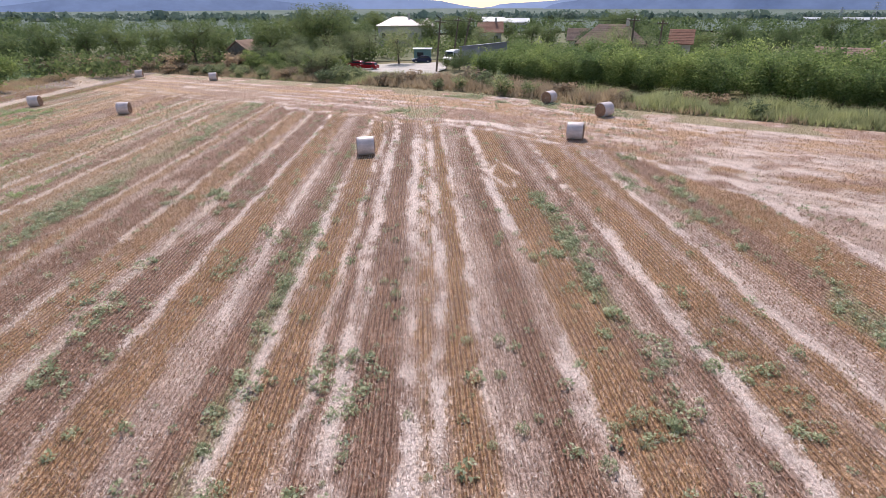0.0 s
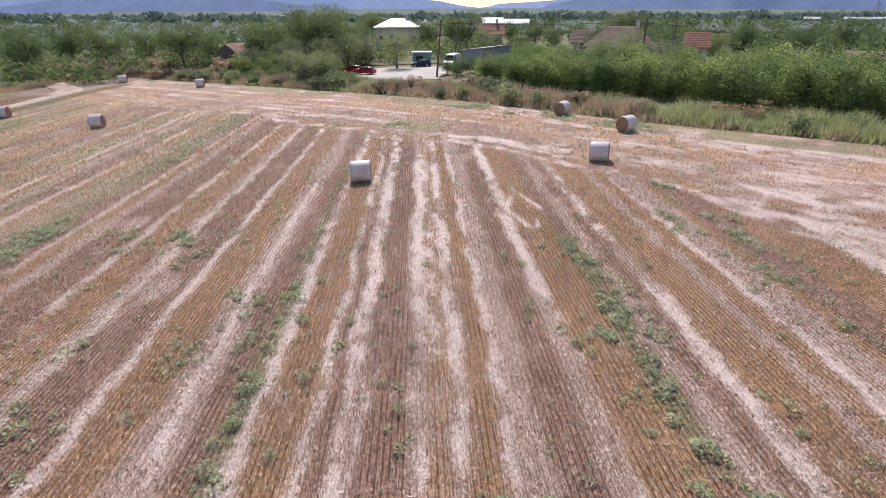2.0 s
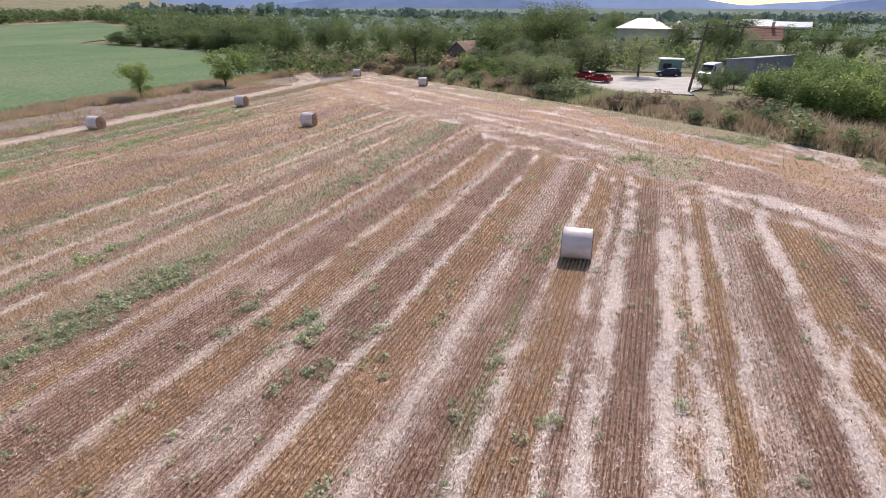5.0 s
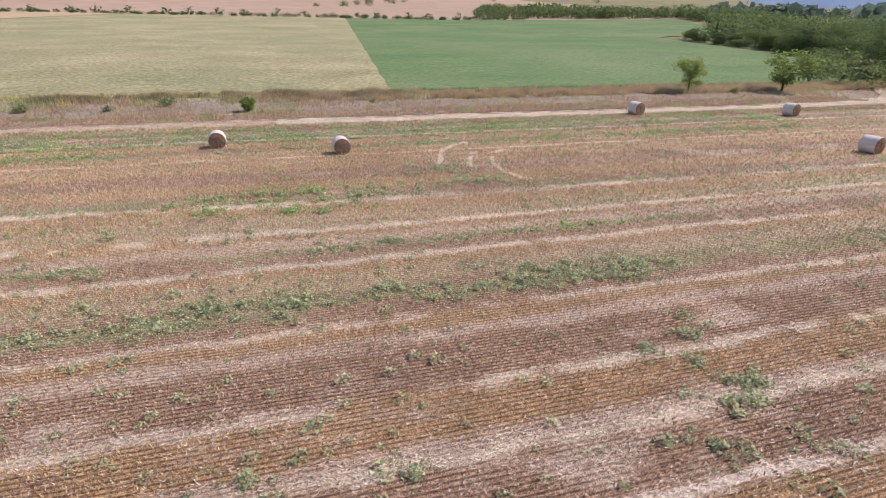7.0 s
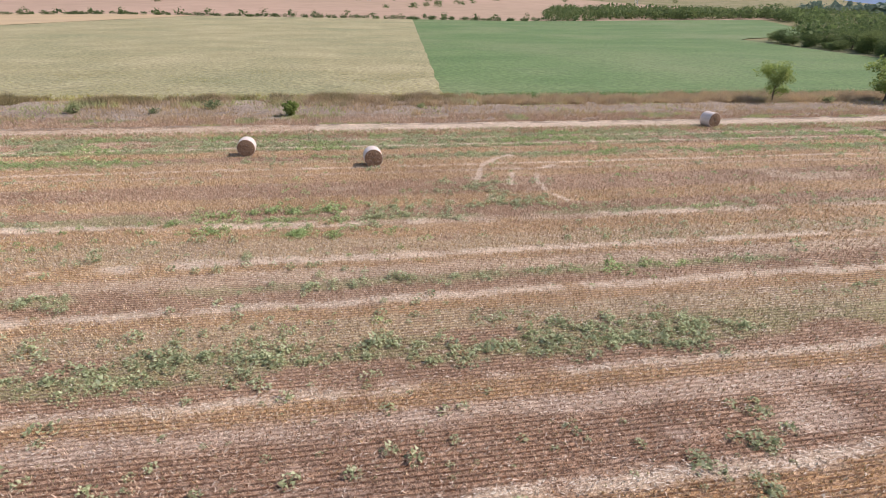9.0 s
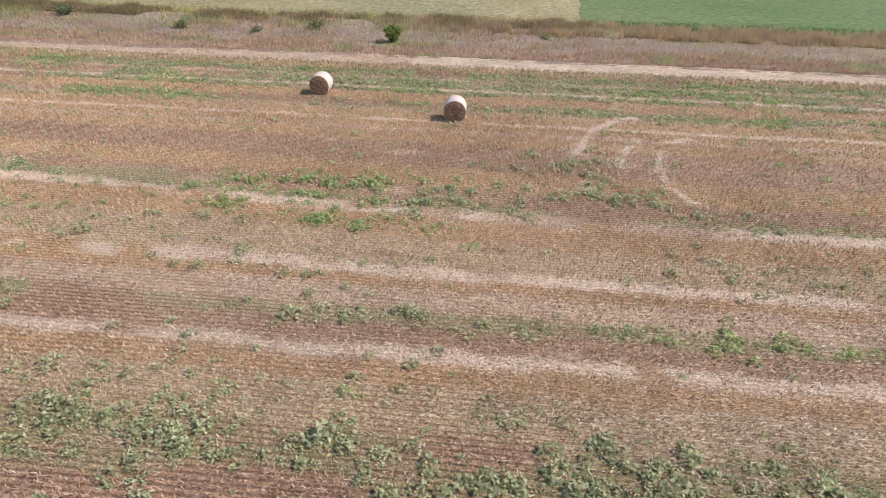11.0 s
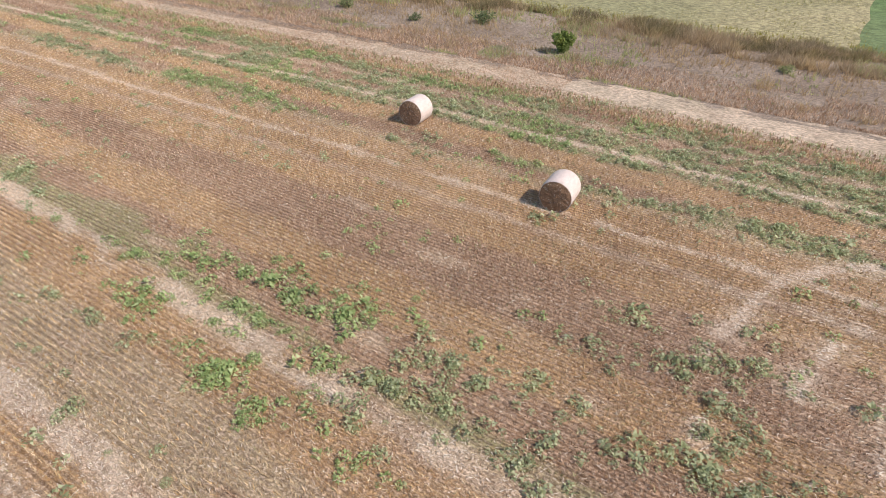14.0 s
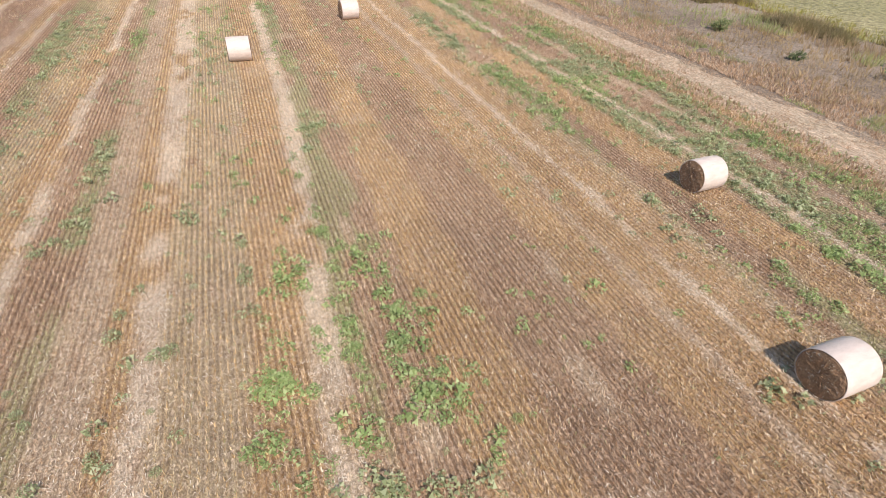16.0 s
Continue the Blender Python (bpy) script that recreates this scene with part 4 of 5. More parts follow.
for k in range(50):  # hedge north of the green field, towards the village
    x = -66 - 70 * k / 49
    y = float(north_of(x)) + gen.uniform(2, 9)
    put_tree(DARK_SHRUB[k % 3] if k % 3 else HEDGE_TREE[k % 2], x, y, gen.uniform(0.7, 1.1) * float(np.interp(x, (-140, -100), (0.6, 0.9))), gen.uniform(0, 6), "hedge_bush", "dark green bush in the field hedge", "bush", "hedge of the green field", 1.2)
for k in range(16):  # taller bushes behind the hedge
    x = -72 - 4.6 * k + gen.normal(0, 1.2)
    y = float(north_of(max(x, -143))) + gen.uniform(4, 13)
    put_tree(HEDGE_TREE[k % 2], x, y, gen.uniform(0.9, 1.3) * float(np.interp(x, (-140, -118, -100), (0.4, 0.6, 1.05))), gen.uniform(0, 6), "hedge_bush", "tall dark green bush behind the field hedge", "bush", "hedge of the green field", 1.1)


for k in range(46):  # withered scrub between the green field and the village
    s = gen.random()
    put_tree(DRY_BUSH[k % 2], -66 + 26 * s + gen.normal(0, 1.5), 101 - 10 * s + gen.uniform(-5, 6), gen.uniform(1.2, 2.1), gen.uniform(0, 6), "scrub_bush", "pinkish brown withered scrub at the field corner", "bush", "scrub at the field edge", 1.6)


def woods(name, spots, mat, label, leaf, per, inside=22, spray=0.42):
    """Far woods: close crowns of leaf sprays with an uneven outline."""
    gen = np.random.default_rng(63)
    crowns = [inner_leaves((x, y, gzf(x, y) + h * 0.46), (r, r, h * 0.5), leaf, gen, inside, per, spray) for x, y, r, h in spots]
    v, f = joined(crowns)
    tagged(new(name, raw_mesh(name, v, f, 4, [mat])), label, "woods", kind="stuff")


gen = np.random.default_rng(64)
spots = []
for k in range(900):
    a, far = gen.uniform(-48, 52), 128 + 600 * gen.random() ** 1.3
    x, y = -math.sin(radians(a)) * far, math.cos(radians(a)) * far
    h = gen.uniform(2.6, 4.8) if a < 8 else gen.uniform(3.4, 6.2)
    if abs(a - 2) < 4.5 and far < 178 or (-44 < a < -12 and far < 150) or (x < -50 and y < float(north_of(x)) + 6):
        continue
    spots.append((x, y, h * gen.uniform(0.55, 0.9), h))
for k in range(110):  # gardens behind the plantation
    a, far = gen.uniform(-46, -16), gen.uniform(100, 165)
    spots.append((-math.sin(radians(a)) * far, math.cos(radians(a)) * far, gen.uniform(1.8, 3.0), gen.uniform(2.0, 3.6)))
for k in range(60):  # low garden bushes round the houses behind the plantation
    a, far = gen.uniform(-44, -12), gen.uniform(86, 150)
    spots.append((-math.sin(radians(a)) * far, math.cos(radians(a)) * far, gen.uniform(1.2, 2.0), gen.uniform(1.8, 3.2)))
woods("village_woods", spots, M_LEAF, "dense green trees of gardens and orchards", 0.25, 130, 46, 0.20)
spots = []
for k in range(240):  # thick undergrowth between the village trees
    a, far = gen.uniform(-13, 37), gen.uniform(93, 132)
    x, y = -math.sin(radians(a)) * far, math.cos(radians(a)) * far
    if (-9 < x < 8 and y < 98) or (abs(x + 29.2) < 3.5 and y < 101) or abs(x - 0.6) < 3 and y < 100:
        continue
    spots.append((x, y, gen.uniform(1.5, 2.6), gen.uniform(2.2, 4.0) if a > -6 else gen.uniform(1.6, 2.6)))
woods("undergrowth", spots, M_LEAF, "thick green undergrowth between the village trees", 0.16, 170, 40, 0.22)
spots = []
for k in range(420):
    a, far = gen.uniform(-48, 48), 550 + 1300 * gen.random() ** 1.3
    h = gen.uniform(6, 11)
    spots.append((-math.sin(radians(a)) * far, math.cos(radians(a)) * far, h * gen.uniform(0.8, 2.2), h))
# leaf colours are lightened and blued to stand for haze over the valley
woods("valley_woods", spots, leafy("hazed_far_leaf", ((0.16, 0.21, 0.20), (0.20, 0.25, 0.23), (0.23, 0.28, 0.25)), 0.3), "distant hazy woods and groves in the valley", 1.5, 44)
spots = []


def grove(count, a0, a1, far0, far1, h0, h1, width):
    for k in range(count):
        a, far, h = gen.uniform(a0, a1), gen.uniform(far0, far1), gen.uniform(h0, h1)
        x, y = -math.sin(radians(a)) * far, math.cos(radians(a)) * far
        if x > -288 and y < float(north_of(x)) + 6:
            continue
        spots.append((x, y, h * gen.uniform(0.45, 0.65) * width, h))


grove(420, 46, 68, 290, 430, 4, 8, 1.5)
grove(80, 34, 47, 135, 260, 3, 8, 1.0)
grove(70, 40, 51, 255, 420, 4, 7, 1.0)
grove(34, 48, 110, 450, 900, 3, 5, 2.0)
hedge_spots = []
for k in range(190):  # thin hedge at the far western field edge
    big = k % 7 == 0
    hedge_spots.append((-281 + gen.normal(0, 1.2), -190 + 330 * k / 189 + gen.normal(0, 1.5), gen.uniform(2.0, 3.2) if big else gen.uniform(1.2, 2.2), gen.uniform(2.8, 4.6) if big else gen.uniform(1.2, 2.2)))
woods("far_hedge", hedge_spots, M_LEAF, "low dark hedge row at the far field edge", 0.26, 50, 30, 0.3)
woods("hedgerow_woods", spots, M_LEAF, "dark groves between the far fields", 0.22, 210, 60, 0.20)
for a, far, size in ((-12.9, 230, 0.42), (-12.2, 235, 0.36), (-12.6, 240, 0.40)):
    put_tree(POPLAR[0], -math.sin(radians(a)) * far, math.cos(radians(a)) * far, size, a, "poplar", "slender dark poplar beyond the houses", "tree", "poplars")


gen = np.random.default_rng(66)
for k in range(120):
    x = float(gen.uniform(-44, 34))
    y = float(edge_y(x)) + float(gen.uniform(1.0, np.interp(x, (-44, -8, 6, 34), (5, 9, 8, 4.5))))
    if -7 < x < 2.5 and y > 70:
        continue
    if x > 13 and k % 4:
        continue
    dry_one = vnoise(x, y, 6.0, 55) > (0.40 if -8 < x < 17 else 0.62)
    put_tree((DRY_BUSH if dry_one else GREY_BUSH)[k % 2], x, y, float(gen.uniform(0.6, 1.15)) * (1.35 if -14 < x < -9 or 4 < x < 12 else 1.0), float(gen.uniform(0, 6)), "weed_bush", "dry brown weed bush at the field edge" if dry_one else "grey-green weed bush at the field edge", "bush", "weed bushes at the field edge", 1.35)


# ---- tall grass and dry weeds ----
def grass(name, x, y, h, w, mat, label, count=5, lean=0.25):
    v, f = blades(x, y, h, w, np.random.default_rng(len(x)), count, lean)
    tagged(new(name, raw_mesh(name, v, f, 3, [mat])), label, "tall grass", kind="stuff")


gen = np.random.default_rng(65)
n = 19000
gx = gen.uniform(-46, 40, n)
band = gen.random(n) ** 0.65
gy = edge_y(gx) + band * np.interp(gx, (-46, -30, -10, 6, 20, 40), (13, 12, 9, 11, 7, 6)) - 0.2
dry = vnoise(gx, gy, 4.0, 51) + 0.25 * (band < 0.35) > np.interp(gx, (-46, -32, -24, -5, 8, 14, 20, 40), (0.1, 0.15, 0.6, 0.55, 0.35, 0.5, 0.85, 0.95))
clear = (np.abs(gx + 1.5) < 3.5) & (gy > 71)
height = 0.3 + 1.0 * vnoise(gx, gy, 1.6, 52) * np.clip(band * 3, 0.25, 1)
for pick, mat, name, label in ((dry & ~clear, M_DRY, "dry_weeds", "tall dry brown weeds along the field edge"), (~dry & ~clear, M_TALL, "tall_grass", "tall grey-green grass along the field edge")):
    grass(name, gx[pick], gy[pick], height[pick], np.full(pick.sum(), 0.05), mat, label, 5, 0.35)
n = 30000
gx, gy = -42.5 - 12.5 * gen.random(n), gen.uniform(-60, 92, n)
patch = vnoise(gx, gy, 3.0, 53)
keep = gen.random(n) < np.interp(gx, (-55, -53, -49, -46, -42.5), (0.55, 0.7, 0.55, 0.3, 0.25)) * (0.35 + patch)
gx, gy, patch = gx[keep], gy[keep], patch[keep]
dry = vnoise(gx, gy, 2.5, 54) > 0.40
height = np.interp(gx, (-55, -50, -47, -42.5), (0.5, 0.42, 0.25, 0.18)) * (0.5 + patch)
for pick, mat, name, label in ((dry, M_DRY, "dry_weeds", "dry brown weeds on the track verge"), (~dry, M_TALL, "tall_grass", "dry yellow-green grass on the track verge")):
    grass(name, gx[pick], gy[pick], height[pick], np.full(pick.sum(), 0.045), mat, label)
n = 1100
tuss_x, tuss_y = -43.2 - 9.5 * gen.random(n), gen.uniform(-45, 70, n)
gx, gy = np.repeat(tuss_x, 9) + gen.normal(0, 0.16, n * 9), np.repeat(tuss_y, 9) + gen.normal(0, 0.22, n * 9)
grass("dry_tussocks", gx, gy, np.repeat(gen.uniform(0.2, 0.5, n), 9), np.full(n * 9, 0.04), M_DRY, "scattered dry tussocks on the verge", 2, 0.45)
n = 5000
gx, gy = gen.normal(-41.2, 0.6, n), gen.uniform(-45, 78, n) - 20 * gen.random(n)
grass("track_tufts", gx, gy, np.full(n, 0.07), np.full(n, 0.03), M_BROWN, "short worn dry grass on the track", 2, 0.9)
n = 11000
gx, gy = gen.normal(-41.2, 0.7, n), 14 - 54 * gen.random(n) ** 1.2
grass("track_grass", gx, gy, np.full(n, 0.10), np.full(n, 0.022), M_BROWN, "trodden dry grass over the narrow track", 3, 0.6)
n = 26000
gx, gy = gen.normal(-41.2, 0.75, n), gen.uniform(-40, 60, n)
grass("track_straw", gx, gy, np.full(n, 0.035), np.full(n, 0.014), M_STRAW, "loose pale straw spilt on the track", 1, 3.0)
n = 46000
gx, gy = -42.25 - 3.6 * gen.random(n) ** 1.3, gen.uniform(-40, 70, n)
keep = vnoise(gx, gy * 0.5, 0.9, 56) > 0.25
gx, gy = gx[keep], gy[keep]
dry = vnoise(gx, gy * 0.4, 1.1, 58) > 0.24
grass("verge_stubble", gx[dry], gy[dry], np.full(dry.sum(), 0.19), np.full(dry.sum(), 0.028), M_BROWN, "short dry brown grass beside the track", 2, 0.4)
grass("verge_grass", gx[~dry], gy[~dry], np.full((~dry).sum(), 0.19), np.full((~dry).sum(), 0.03), M_TALL, "short yellow-green grass beside the track", 2, 0.4)
n = 15000
gx, gy = -49.6 - 4.4 * gen.random(n), gen.uniform(8, 92, n)
keep = (vnoise(gx, gy, 1.5, 59) > 0.3) & (gen.random(n) < smooth(6, 24, gy))
gx, gy = gx[keep], gy[keep]
grass("dry_thicket", gx, gy, 0.25 + 0.65 * vnoise(gx, gy, 0.9, 60), np.full(len(gx), 0.045), M_DRY, "dense pinkish brown dry weeds before the green crop", 6, 0.55)
n = 12000
gx, gy = -51.6 - 3.2 * gen.random(n), gen.uniform(-50, 26, n)
keep = vnoise(gx, gy, 1.7, 61) > 0.42
gx, gy = gx[keep], gy[keep]
grass("field_edge_weeds", gx, gy, 0.25 + 0.5 * vnoise(gx, gy, 1.3, 62), np.full(len(gx), 0.055), leafy("edge_weed", ((0.24, 0.19, 0.125), (0.32, 0.26, 0.175), (0.40, 0.325, 0.23)), 0.5, 0.8), "brownish tall dry weeds at the crop edge", 6, 0.5)
n = 12000
gx, gy = gen.uniform(-40.2, -38.2, n), gen.uniform(-30, 80, n)
some = gen.random(n) < 0.6
grass("track_grass", gx[some], gy[some], np.full(some.sum(), 0.16), np.full(some.sum(), 0.03), M_BROWN, "short dry grass beside the track", 3)
grass("track_grass", gx[~some], gy[~some], np.full((~some).sum(), 0.16), np.full((~some).sum(), 0.03), M_TALL, "short green grass beside the track", 3)
n = 16000
gx = -54.4 - 22 * gen.random(n) ** 1.4
gy = gen.uniform(-50, 26, n)
grass("ripe_stems", gx, gy, 0.14 + 0.1 * vnoise(gx, gy, 2.0, 63), 0.05 + 0.002 * (-54 - gx), leafy("ripe_stem", ((0.36, 0.325, 0.17), (0.43, 0.38, 0.205), (0.50, 0.43, 0.25)), 0.5), "standing stems of the ripening crop", 2, 0.4)
for name, lo, hi, mat, label in (("crop_edge", -200, 26.5, leafy("ripe_blade", ((0.30, 0.29, 0.09), (0.40, 0.36, 0.14), (0.46, 0.40, 0.18)), 0.3), "standing ripe stems at the crop edge"), ("crop_rows", 27, 92, leafy("crop_blade", ((0.08, 0.16, 0.045), (0.11, 0.20, 0.06), (0.14, 0.23, 0.07)), 0.3), "green stems at the crop edge")):
    n = 3500
    gx, gy = -54 - 3 * gen.random(n) ** 1.5, gen.uniform(max(lo, -60), hi, n)
    grass(name, gx, gy, np.full(n, 0.3), np.full(n, 0.06), mat, label, 3)


# ---- village ----
M_PLASTER = surface("old_plaster", (0.62, 0.57, 0.50), (0.50, 0.45, 0.39), 0.7, 0.9, 18.0, 0.18, 0.2, 0.01)
M_STONE = surface("rough_stone", (0.26, 0.22, 0.18), (0.17, 0.15, 0.13), 2.2, 0.95, 12.0, 0.4, 0.7, 0.04)
M_ROOF_PINK = surface("pale_tin_roof", (0.64, 0.49, 0.475), (0.55, 0.42, 0.405), 0.8, 0.5, 12.0, 0.1, 0.1, 0.01)
M_ROOF_RED = surface("clay_tile", (0.40, 0.19, 0.12), (0.30, 0.14, 0.09), 1.2, 0.85, 14.0, 0.3, 0.4, 0.02, third=(0.46, 0.28, 0.19))
M_ROOF_OLD = surface("faded_tile", (0.44, 0.30, 0.22), (0.36, 0.23, 0.17), 1.0, 0.9, 14.0, 0.3, 0.4, 0.02)
M_PANE = plain("dark_pane", (0.03, 0.035, 0.04), 0.15)
M_WOOD = surface("weathered_wood", (0.20, 0.15, 0.11), (0.12, 0.09, 0.07), 2.0, 0.9, 25.0, 0.35, 0.5, 0.01, stretch=(1, 1, 0.2))
M_TEAL = plain("teal_paint", (0.20, 0.33, 0.31), 0.6)
M_WHITE = plain("white_paint", (0.78, 0.77, 0.75), 0.35)
M_TIN = surface("grey_tin", (0.30, 0.31, 0.36), (0.22, 0.23, 0.28), 1.5, 0.55, 14.0, 0.2, 0.2, 0.01)
M_RED = plain("red_car_paint", (0.36, 0.02, 0.025), 0.25)
M_NAVY = plain("navy_car_paint", (0.02, 0.025, 0.06), 0.25)
M_TYRE = plain("tyre_rubber", (0.02, 0.02, 0.02), 0.85)
M_RIM = plain("rim_metal", (0.5, 0.5, 0.5), 0.35, 0.9)
M_LAMP = plain("lamp_glass", (0.75, 0.75, 0.72), 0.15)


def house(x, y, turn, w, d, eave, ridge, roof, wall, label, hip=False, windows=3, chimney=True, over=0.5, z=None):
    """A house with its long side w along its own x, walls, tiled roof, windows, door and chimney."""
    root = empty("house", pose(x, y, (gzf(x, y) if z is None else z) - 0.2, 0, 0, turn), label, "house")
    if hip:
        part("wall", box(-w / 2, -d / 2, 0, w / 2, d / 2, eave), wall, root)
    else:
        part("wall", prism([(-d / 2, 0), (d / 2, 0), (d / 2, eave), (0, ridge - 0.12), (-d / 2, eave)], -w / 2, w / 2, "x"), wall, root)
    slope = (ridge - eave) / (d / 2)
    inset = d / 2 * 0.9 if hip else 0.0
    for side in (-1, 1):
        bm = bmesh.new()
        low = (eave - slope * over, side * (d / 2 + over))
        for lift in (0.0, 0.14):
            quad = [(-w / 2 - over, low[1], low[0] + lift), (w / 2 + over, low[1], low[0] + lift), (w / 2 + over - inset - over * (inset > 0), 0, ridge + lift), (-w / 2 - over + inset + over * (inset > 0), 0, ridge + lift)]
            vs = [bm.verts.new(p) for p in quad]
            bm.faces.new(vs)
        bm.verts.ensure_lookup_table()
        for k in range(4):
            bm.faces.new([bm.verts[i] for i in (k, (k + 1) % 4, 4 + (k + 1) % 4, 4 + k)])
        bmesh.ops.recalc_face_normals(bm, faces=bm.faces)
        sheet_ob = part("roof", bm, roof, root)
        # courses of tiles or ribs, proud of the roof
        rows = 9
        bm = bmesh.new()
        for k in range(1, rows):
            s = k / rows
            half = (w / 2 + over) - (inset + over * (inset > 0)) * s
            yy, zz = low[1] * (1 - s), low[0] + (ridge - low[0]) * s + 0.15
            box(-half, yy - 0.02, zz - 0.06, half, yy + 0.02, zz + 0.006, bm=bm)
        part("tile_course", bm, roof, sheet_ob)
        if hip:
            bm = bmesh.new()
            e = side * (w / 2 + over)
            vs = [bm.verts.new(p) for p in ((e, -d / 2 - over, low[0]), (e, d / 2 + over, low[0]), (e - side * (inset + over), 0, ridge))]
            bm.faces.new(vs)
            bmesh.ops.solidify(bm, geom=bm.faces[:], thickness=0.12)
            part("roof_hip", bm, roof, root)
    for k in range(windows):
        u = (k + 0.5) / windows * w - w / 2
        frame_ob = part("window", box(u - 0.55, -d / 2 - 0.05, eave * 0.38, u + 0.55, -d / 2 + 0.1, eave * 0.38 + 1.25, 0.02), M_WHITE, root)
        part("pane", box(u - 0.46, -d / 2 - 0.065, eave * 0.38 + 0.09, u + 0.46, -d / 2 - 0.04, eave * 0.38 + 1.16), M_PANE, frame_ob)
    part("door", box(w / 2 - 1.6, -d / 2 - 0.04, 0.1, w / 2 - 0.7, -d / 2 + 0.05, 2.1, 0.02), M_WOOD, root)
    if chimney:
        part("chimney", box(w * 0.2, -0.3, ridge - 0.5, w * 0.2 + 0.5, 0.25, ridge + 0.9, 0.03), M_PLASTER, root)
    return root


villa = house(-4.8, 141, 0, 10.0, 8.0, 4.7, 6.3, M_ROOF_PINK, M_PLASTER, "two-storey village house with a pale pink hipped roof", True, 4)
house(1.8, 146, 0, 4.0, 5.0, 4.3, 5.6, M_ROOF_PINK, M_PLASTER, "side wing house with a pale pink roof", True, 2, False)
house(28.2, 84.0, -19, 9.0, 5.6, 3.1, 5.2, M_ROOF_OLD, M_PLASTER, "old village house with a faded hipped clay tile roof", True, 3)
house(32.0, 69.5, -25, 2.3, 4.2, 3.4, 4.7, M_ROOF_RED, M_PLASTER, "small house with a red tiled roof in the thicket", False, 1, False, 0.3)
house(44.5, 56.0, -38, 7.0, 5.0, 1.7, 2.9, M_ROOF_OLD, M_PLASTER, "low house with a faded tile roof behind shrubs", False, 2)
house(29.5, 107, -16, 3.0, 4.0, 2.6, 4.1, M_ROOF_OLD, M_PLASTER, "small old house with a brown tile roof", False, 1, False)
house(15.8, 130, -6, 4.8, 6.0, 3.2, 5.0, M_ROOF_RED, M_PLASTER, "village house with a red tile roof among trees", False, 2)
house(-29.2, 97, 70, 4.2, 3.8, 2.9, 4.2, M_ROOF_OLD, M_STONE, "small stone hut with a faded tile roof between trees", False, 1, False, 0.25)
house(32, 215, -8, 16, 9, 3.2, 4.4, M_WHITE, M_PLASTER, "long low white building far beyond the gardens", False, 5, False)

shed = empty("shed", pose(10.2, 90.0, gzf(10.2, 90) - 0.1, 0, 0, 52) @ Matrix.Diagonal((0.8, 0.8, 0.95, 1)), "grey-blue tin shed with a flat sloping roof", "shed")
part("wall", prism([(-2.0, 0), (2.0, 0), (2.0, 2.6), (-2.0, 3.0)], -5.2, 5.2, "x"), M_TIN, shed)
part("roof", prism([(-2.4, 3.02), (2.4, 2.58), (2.4, 2.7), (-2.4, 3.14)], -5.5, 5.5, "x"), M_TIN, shed)
for k in range(14):
    part("rib", box(-5.2 + 0.8 * k - 0.03, -2.06, 0.0, -5.2 + 0.8 * k + 0.03, -2.0, 2.95), M_TIN, shed)
part("door", box(-0.9, -2.08, 0.05, 0.9, -2.01, 2.2, 0.01), M_TIN, shed)

kiosk = empty("kiosk", pose(0.4, 95.0, gzf(0.4, 95), 0, 0, -2) @ Matrix.Diagonal((0.74, 0.74, 0.82, 1)), "teal painted cabin with a white flat roof", "cabin")
part("wall", box(-1.9, -1.2, 0, 1.9, 1.2, 2.35, 0.02), M_TEAL, kiosk)
part("roof", box(-2.15, -1.5, 2.36, 2.15, 1.5, 2.52, 0.02), M_WHITE, kiosk)
part("window", box(-1.2, -1.24, 1.0, 0.2, -1.19, 1.8, 0.01), M_PANE, kiosk)
part("door", box(0.7, -1.23, 0.05, 1.5, -1.19, 2.0, 0.01), M_TEAL, kiosk)


def tapered(points, half, top_half, z_low, z_high):
    """A vehicle body: a side outline whose upper part leans inwards."""
    bm = prism(points, -half, half)
    for v in bm.verts:
        s = min(1, max(0, (v.co.z - z_low) / (z_high - z_low)))
        v.co.y *= 1 + (top_half / half - 1) * s
    bmesh.ops.bevel(bm, geom=bm.edges[:], offset=0.05, segments=2, affect="EDGES", profile=0.6)
    return bm


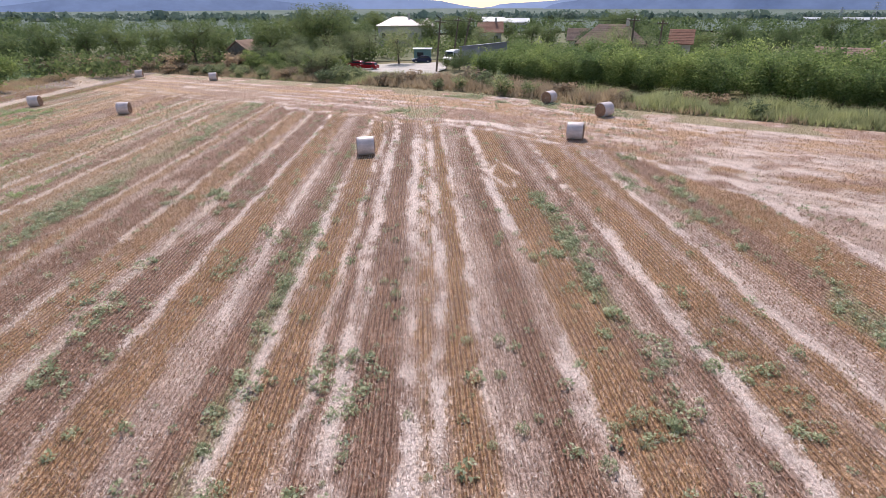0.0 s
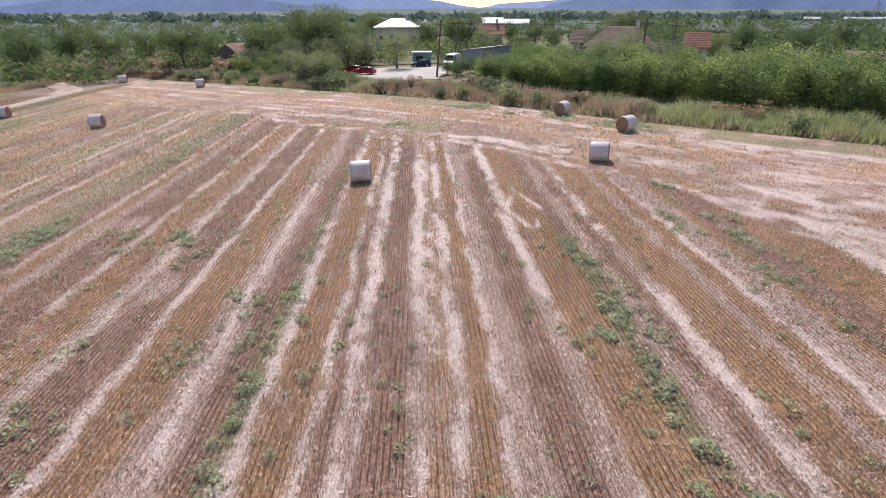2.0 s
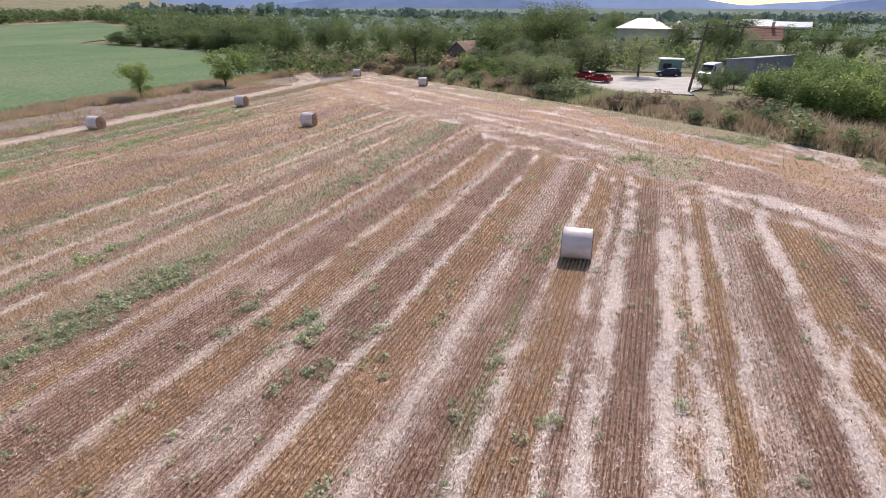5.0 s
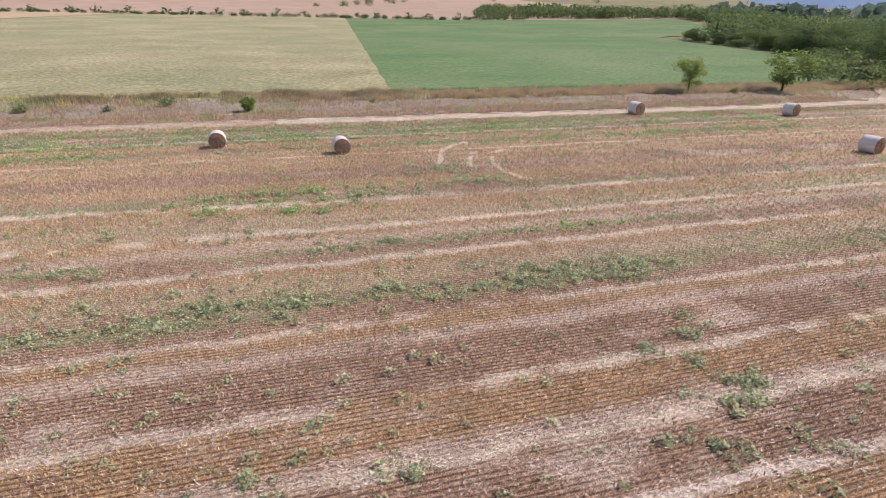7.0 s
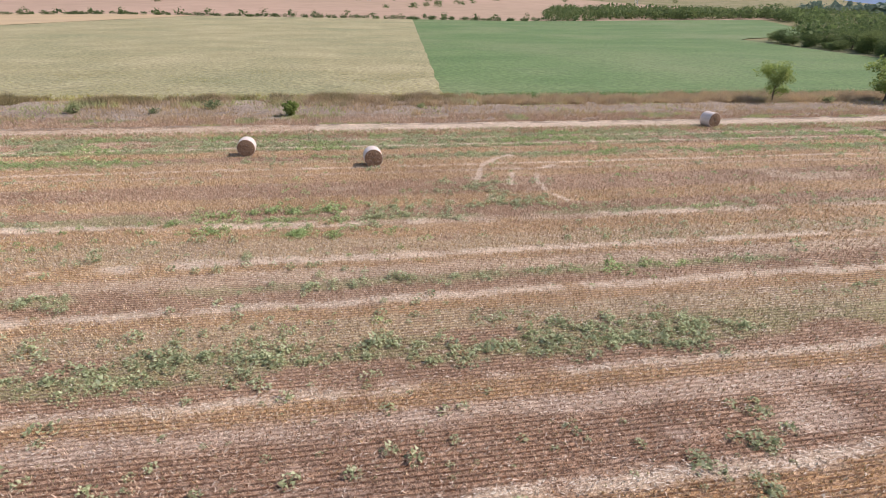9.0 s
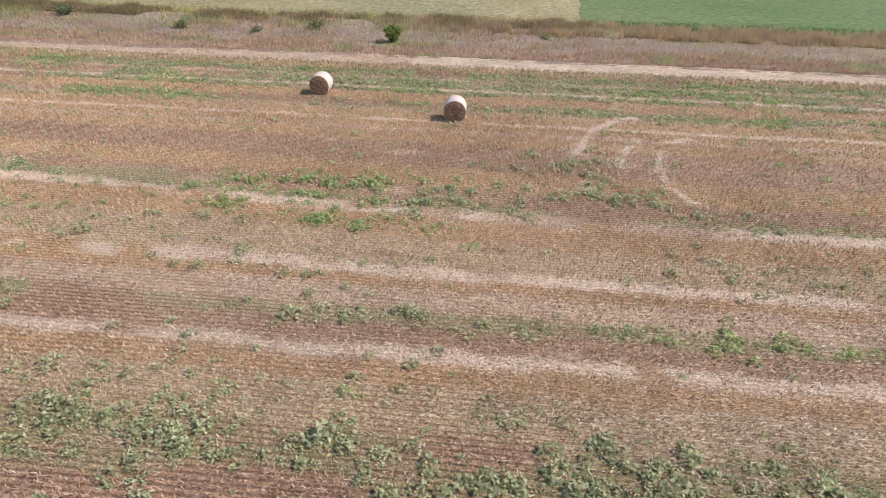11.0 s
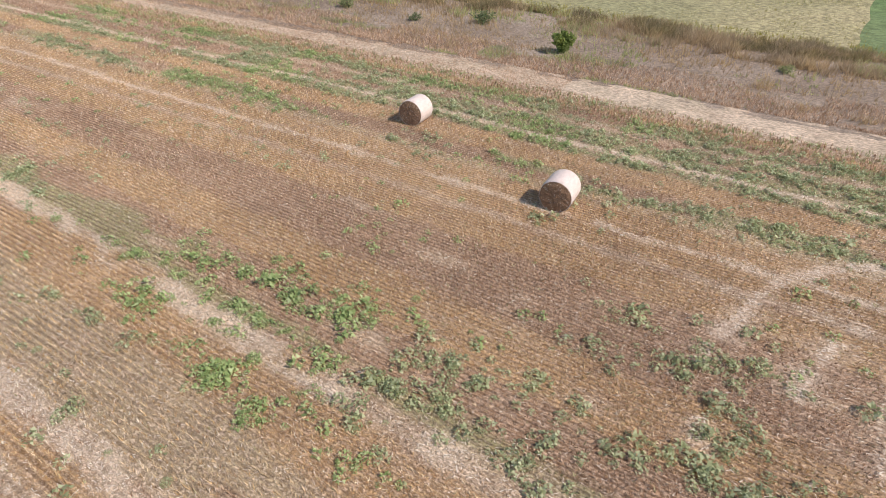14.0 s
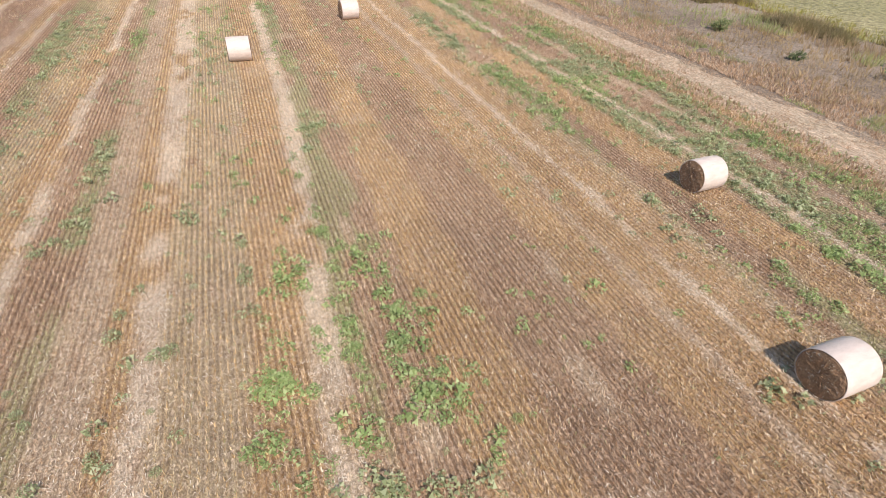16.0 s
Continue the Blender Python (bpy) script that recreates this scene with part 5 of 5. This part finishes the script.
def car(name, m, paint, label, van=False):
    root = empty(name, m, label, "van" if van else "car")
    if van:
        outline = [(-2.6, 0.35), (2.45, 0.35), (2.6, 0.7), (2.55, 1.05), (1.75, 1.3), (1.15, 2.2), (0.9, 2.35), (-2.5, 2.35), (-2.62, 2.2)]
        body = part("body", tapered(outline, 0.98, 0.84, 1.1, 2.35), paint, root, "white painted body")
        part("windscreen", prism([(1.79, 1.32), (1.83, 1.33), (1.24, 2.14), (1.20, 2.13)], -0.8, 0.8), M_PANE, body)
        glass, axle = [(0.55, 1.3), (1.5, 1.3), (1.1, 2.0), (0.55, 2.0)], (-1.6, 1.7)
        sides = ((-0.965, -0.95), (0.95, 0.965))
    else:
        lower = [(-2.1, 0.28), (2.12, 0.28), (2.2, 0.55), (2.1, 0.78), (1.1, 0.96), (-1.75, 1.0), (-2.12, 0.92), (-2.18, 0.6)]
        body = part("body", tapered(lower, 0.88, 0.84, 0.5, 1.0), paint, root, "painted body")
        part("cabin", tapered([(-1.85, 0.96), (1.0, 0.94), (0.25, 1.42), (-1.1, 1.47), (-1.55, 1.36)], 0.82, 0.62, 0.95, 1.47), paint, root)
        part("windscreen", prism([(0.98, 0.99), (1.02, 1.0), (0.32, 1.42), (0.28, 1.41)], -0.66, 0.66), M_PANE, root)
        part("rear_window", prism([(-1.90, 1.0), (-1.86, 0.99), (-1.58, 1.36), (-1.62, 1.37)], -0.6, 0.6), M_PANE, root)
        glass, axle = [(-1.5, 1.02), (0.75, 1.0), (0.18, 1.34), (-1.05, 1.37), (-1.35, 1.28)], (-1.3, 1.32)
        sides = ((-0.84, -0.735), (0.735, 0.84))
    for a, b in sides:
        part("side_window", prism(glass, a, b), M_PANE, root)
    for x in axle:
        for side in (-1, 1):
            spin = pose(x, side * 0.80, 0.32, 90)
            bm = bmesh.new()
            bmesh.ops.create_cone(bm, cap_ends=True, segments=20, radius1=0.32, radius2=0.32, depth=0.22, matrix=spin)
            bmesh.ops.bevel(bm, geom=[e for e in bm.edges if not e.is_manifold or e.calc_face_angle(0) > 1], offset=0.04, segments=2, affect="EDGES")
            tyre = part("wheel", bm, M_TYRE, root)
            bm = bmesh.new()
            bmesh.ops.create_cone(bm, cap_ends=True, segments=16, radius1=0.19, radius2=0.19, depth=0.25, matrix=spin)
            part("rim", bm, M_RIM, tyre)
    nose = 2.56 if van else 2.14
    for side in (-1, 1):
        part("headlight", box(nose - 0.08, side * 0.62 - 0.16, 0.66, nose + 0.06, side * 0.62 + 0.16, 0.84, 0.02), M_LAMP, root)
    return root


def parked(x, y, turn, size=0.72):
    return pose(x, y, gzf(x, y) + 0.03, 0, 0, turn) @ Matrix.Scale(size, 4)


car("car", parked(-7.6, 82.6, 158, 0.70), M_RED, "red hatchback car parked on the gravel yard")
car("car", parked(-9.6, 86.0, 150, 0.70), M_RED, "second red car parked behind the first on gravel")
car("car", parked(0.2, 91.8, 186), M_NAVY, "dark blue car parked on the gravel yard")
car("van", parked(4.9, 89.5, -112, 0.80), M_WHITE, "white van parked beside the shed", True)


def pole(x, y, h, lean_x, lean_y, label):
    root = empty("utility_pole", pose(x, y, gzf(x, y) - 0.3, lean_x, lean_y, 0), label, "utility pole", "utility poles")
    v, f = tube_arrays([(0, 0, 0), (0, 0, h * 0.5), (0, 0, h)], [0.14, 0.12, 0.09], 10)
    new("post", raw_mesh("post", v, f, 4, [M_WOOD], True)).parent = root
    part("crossarm", box(-0.7, -0.06, h - 0.55, 0.7, 0.06, h - 0.43, 0.01), M_WOOD, root)
    for u in (-0.6, -0.2, 0.2, 0.6):
        part("insulator", box(u - 0.04, -0.04, h - 0.43, u + 0.04, 0.04, h - 0.28, 0.015), M_WHITE, root)
    return root


POLES = ((2.1, 76.0, 7.0, 0, 5), (5.3, 93.5, 7.0, 0, 8), (6.6, 92.5, 7.2, 0, 12), (27.0, 72.5, 6.5, 0, 0), (31.5, 74.5, 6.0, 0, 0))
for x, y, h, lx_, ly_ in POLES:
    pole(x, y, h, lx_, ly_, "weathered wooden utility pole with wires")
for k, (a, b) in enumerate(((0, 1), (1, 2), (0, 3), (3, 4))):
    (x0, y0, h0, _, l0), (x1, y1, h1, _, l1) = POLES[a], POLES[b]
    p = np.array((x0 + h0 * math.sin(radians(l0)), y0, gzf(x0, y0) + h0 - 0.6))
    q = np.array((x1 + h1 * math.sin(radians(l1)), y1, gzf(x1, y1) + h1 - 0.6))
    s = np.linspace(0, 1, 12)
    for u in (-0.5, 0.5):
        line = p + (q - p) * s[:, None] + np.stack([u + 0 * s, 0 * s, -1.2 * s * (1 - s)], -1)
        v, f = tube_arrays(line, np.full(12, 0.012), 4)
        tagged(new("wire", raw_mesh("wire", v, f, 4, [M_TYRE])), "thin dark overhead power line", "wire", kind="structure")


M_STEEL = plain("galvanised_steel", (0.42, 0.43, 0.45), 0.5, 0.6)


def pylon(a, far, h, label):
    """A lattice power pylon: four leaning legs, bracing and three crossarms."""
    x, y = -math.sin(radians(a)) * far, math.cos(radians(a)) * far
    root = empty("power_pylon", pose(x, y, gzf(x, y) - 0.3, 0, 0, a), label, "pylon", "power pylons")
    t = 0.0011 * far * 0.32
    foot, top = 0.11 * h, 0.02 * h
    for sx in (-1, 1):
        for sy in (-1, 1):
            v, f = tube_arrays([(sx * foot, sy * foot, 0), (sx * top, sy * top, h)], [t, t * 0.8], 4)
            new("leg", raw_mesh("leg", v, f, 4, [M_STEEL])).parent = root
    for k in range(7):
        s, e = k / 7, (k + 1) / 7
        w0, w1 = foot + (top - foot) * s, foot + (top - foot) * e
        side = 1 if k % 2 else -1
        v, f = tube_arrays([(-side * w0, -w0, s * h), (side * w1, -w1, e * h)], [t * 0.6, t * 0.6], 4)
        new("brace", raw_mesh("brace", v, f, 4, [M_STEEL])).parent = root
    for z, w in ((0.72, 0.16), (0.83, 0.20), (0.94, 0.13)):
        v, f = tube_arrays([(-w * h, 0, z * h), (0, 0, z * h + 0.02 * h), (w * h, 0, z * h)], [t * 0.6, t, t * 0.6], 4)
        new("crossarm", raw_mesh("crossarm", v, f, 4, [M_STEEL])).parent = root


for a, far, h in ((-38.6, 520, 15), (-36.4, 560, 12), (-40.5, 640, 16), (103.5, 620, 16), (86.0, 640, 14), (84.6, 700, 14), (61.0, 560, 13)):
    pylon(a, far, h, "grey lattice power pylon far across the fields")
for a, far, w in ((-37.5, 480, 14), (-34.5, 520, 10), (-39.5, 560, 18), (-7.2, 330, 12)):
    house(-math.sin(radians(a)) * far, math.cos(radians(a)) * far, a, w, 8, 3.2, 4.4, M_WHITE, M_PLASTER, "long pale low building far in the valley", False, 4, False)

# the plan's units become metres
for ob in scene.objects:
    if ob.parent is None and ob is not cam and ob is not sun:
        ob.matrix_basis = Matrix.Scale(PLAN, 4) @ ob.matrix_basis
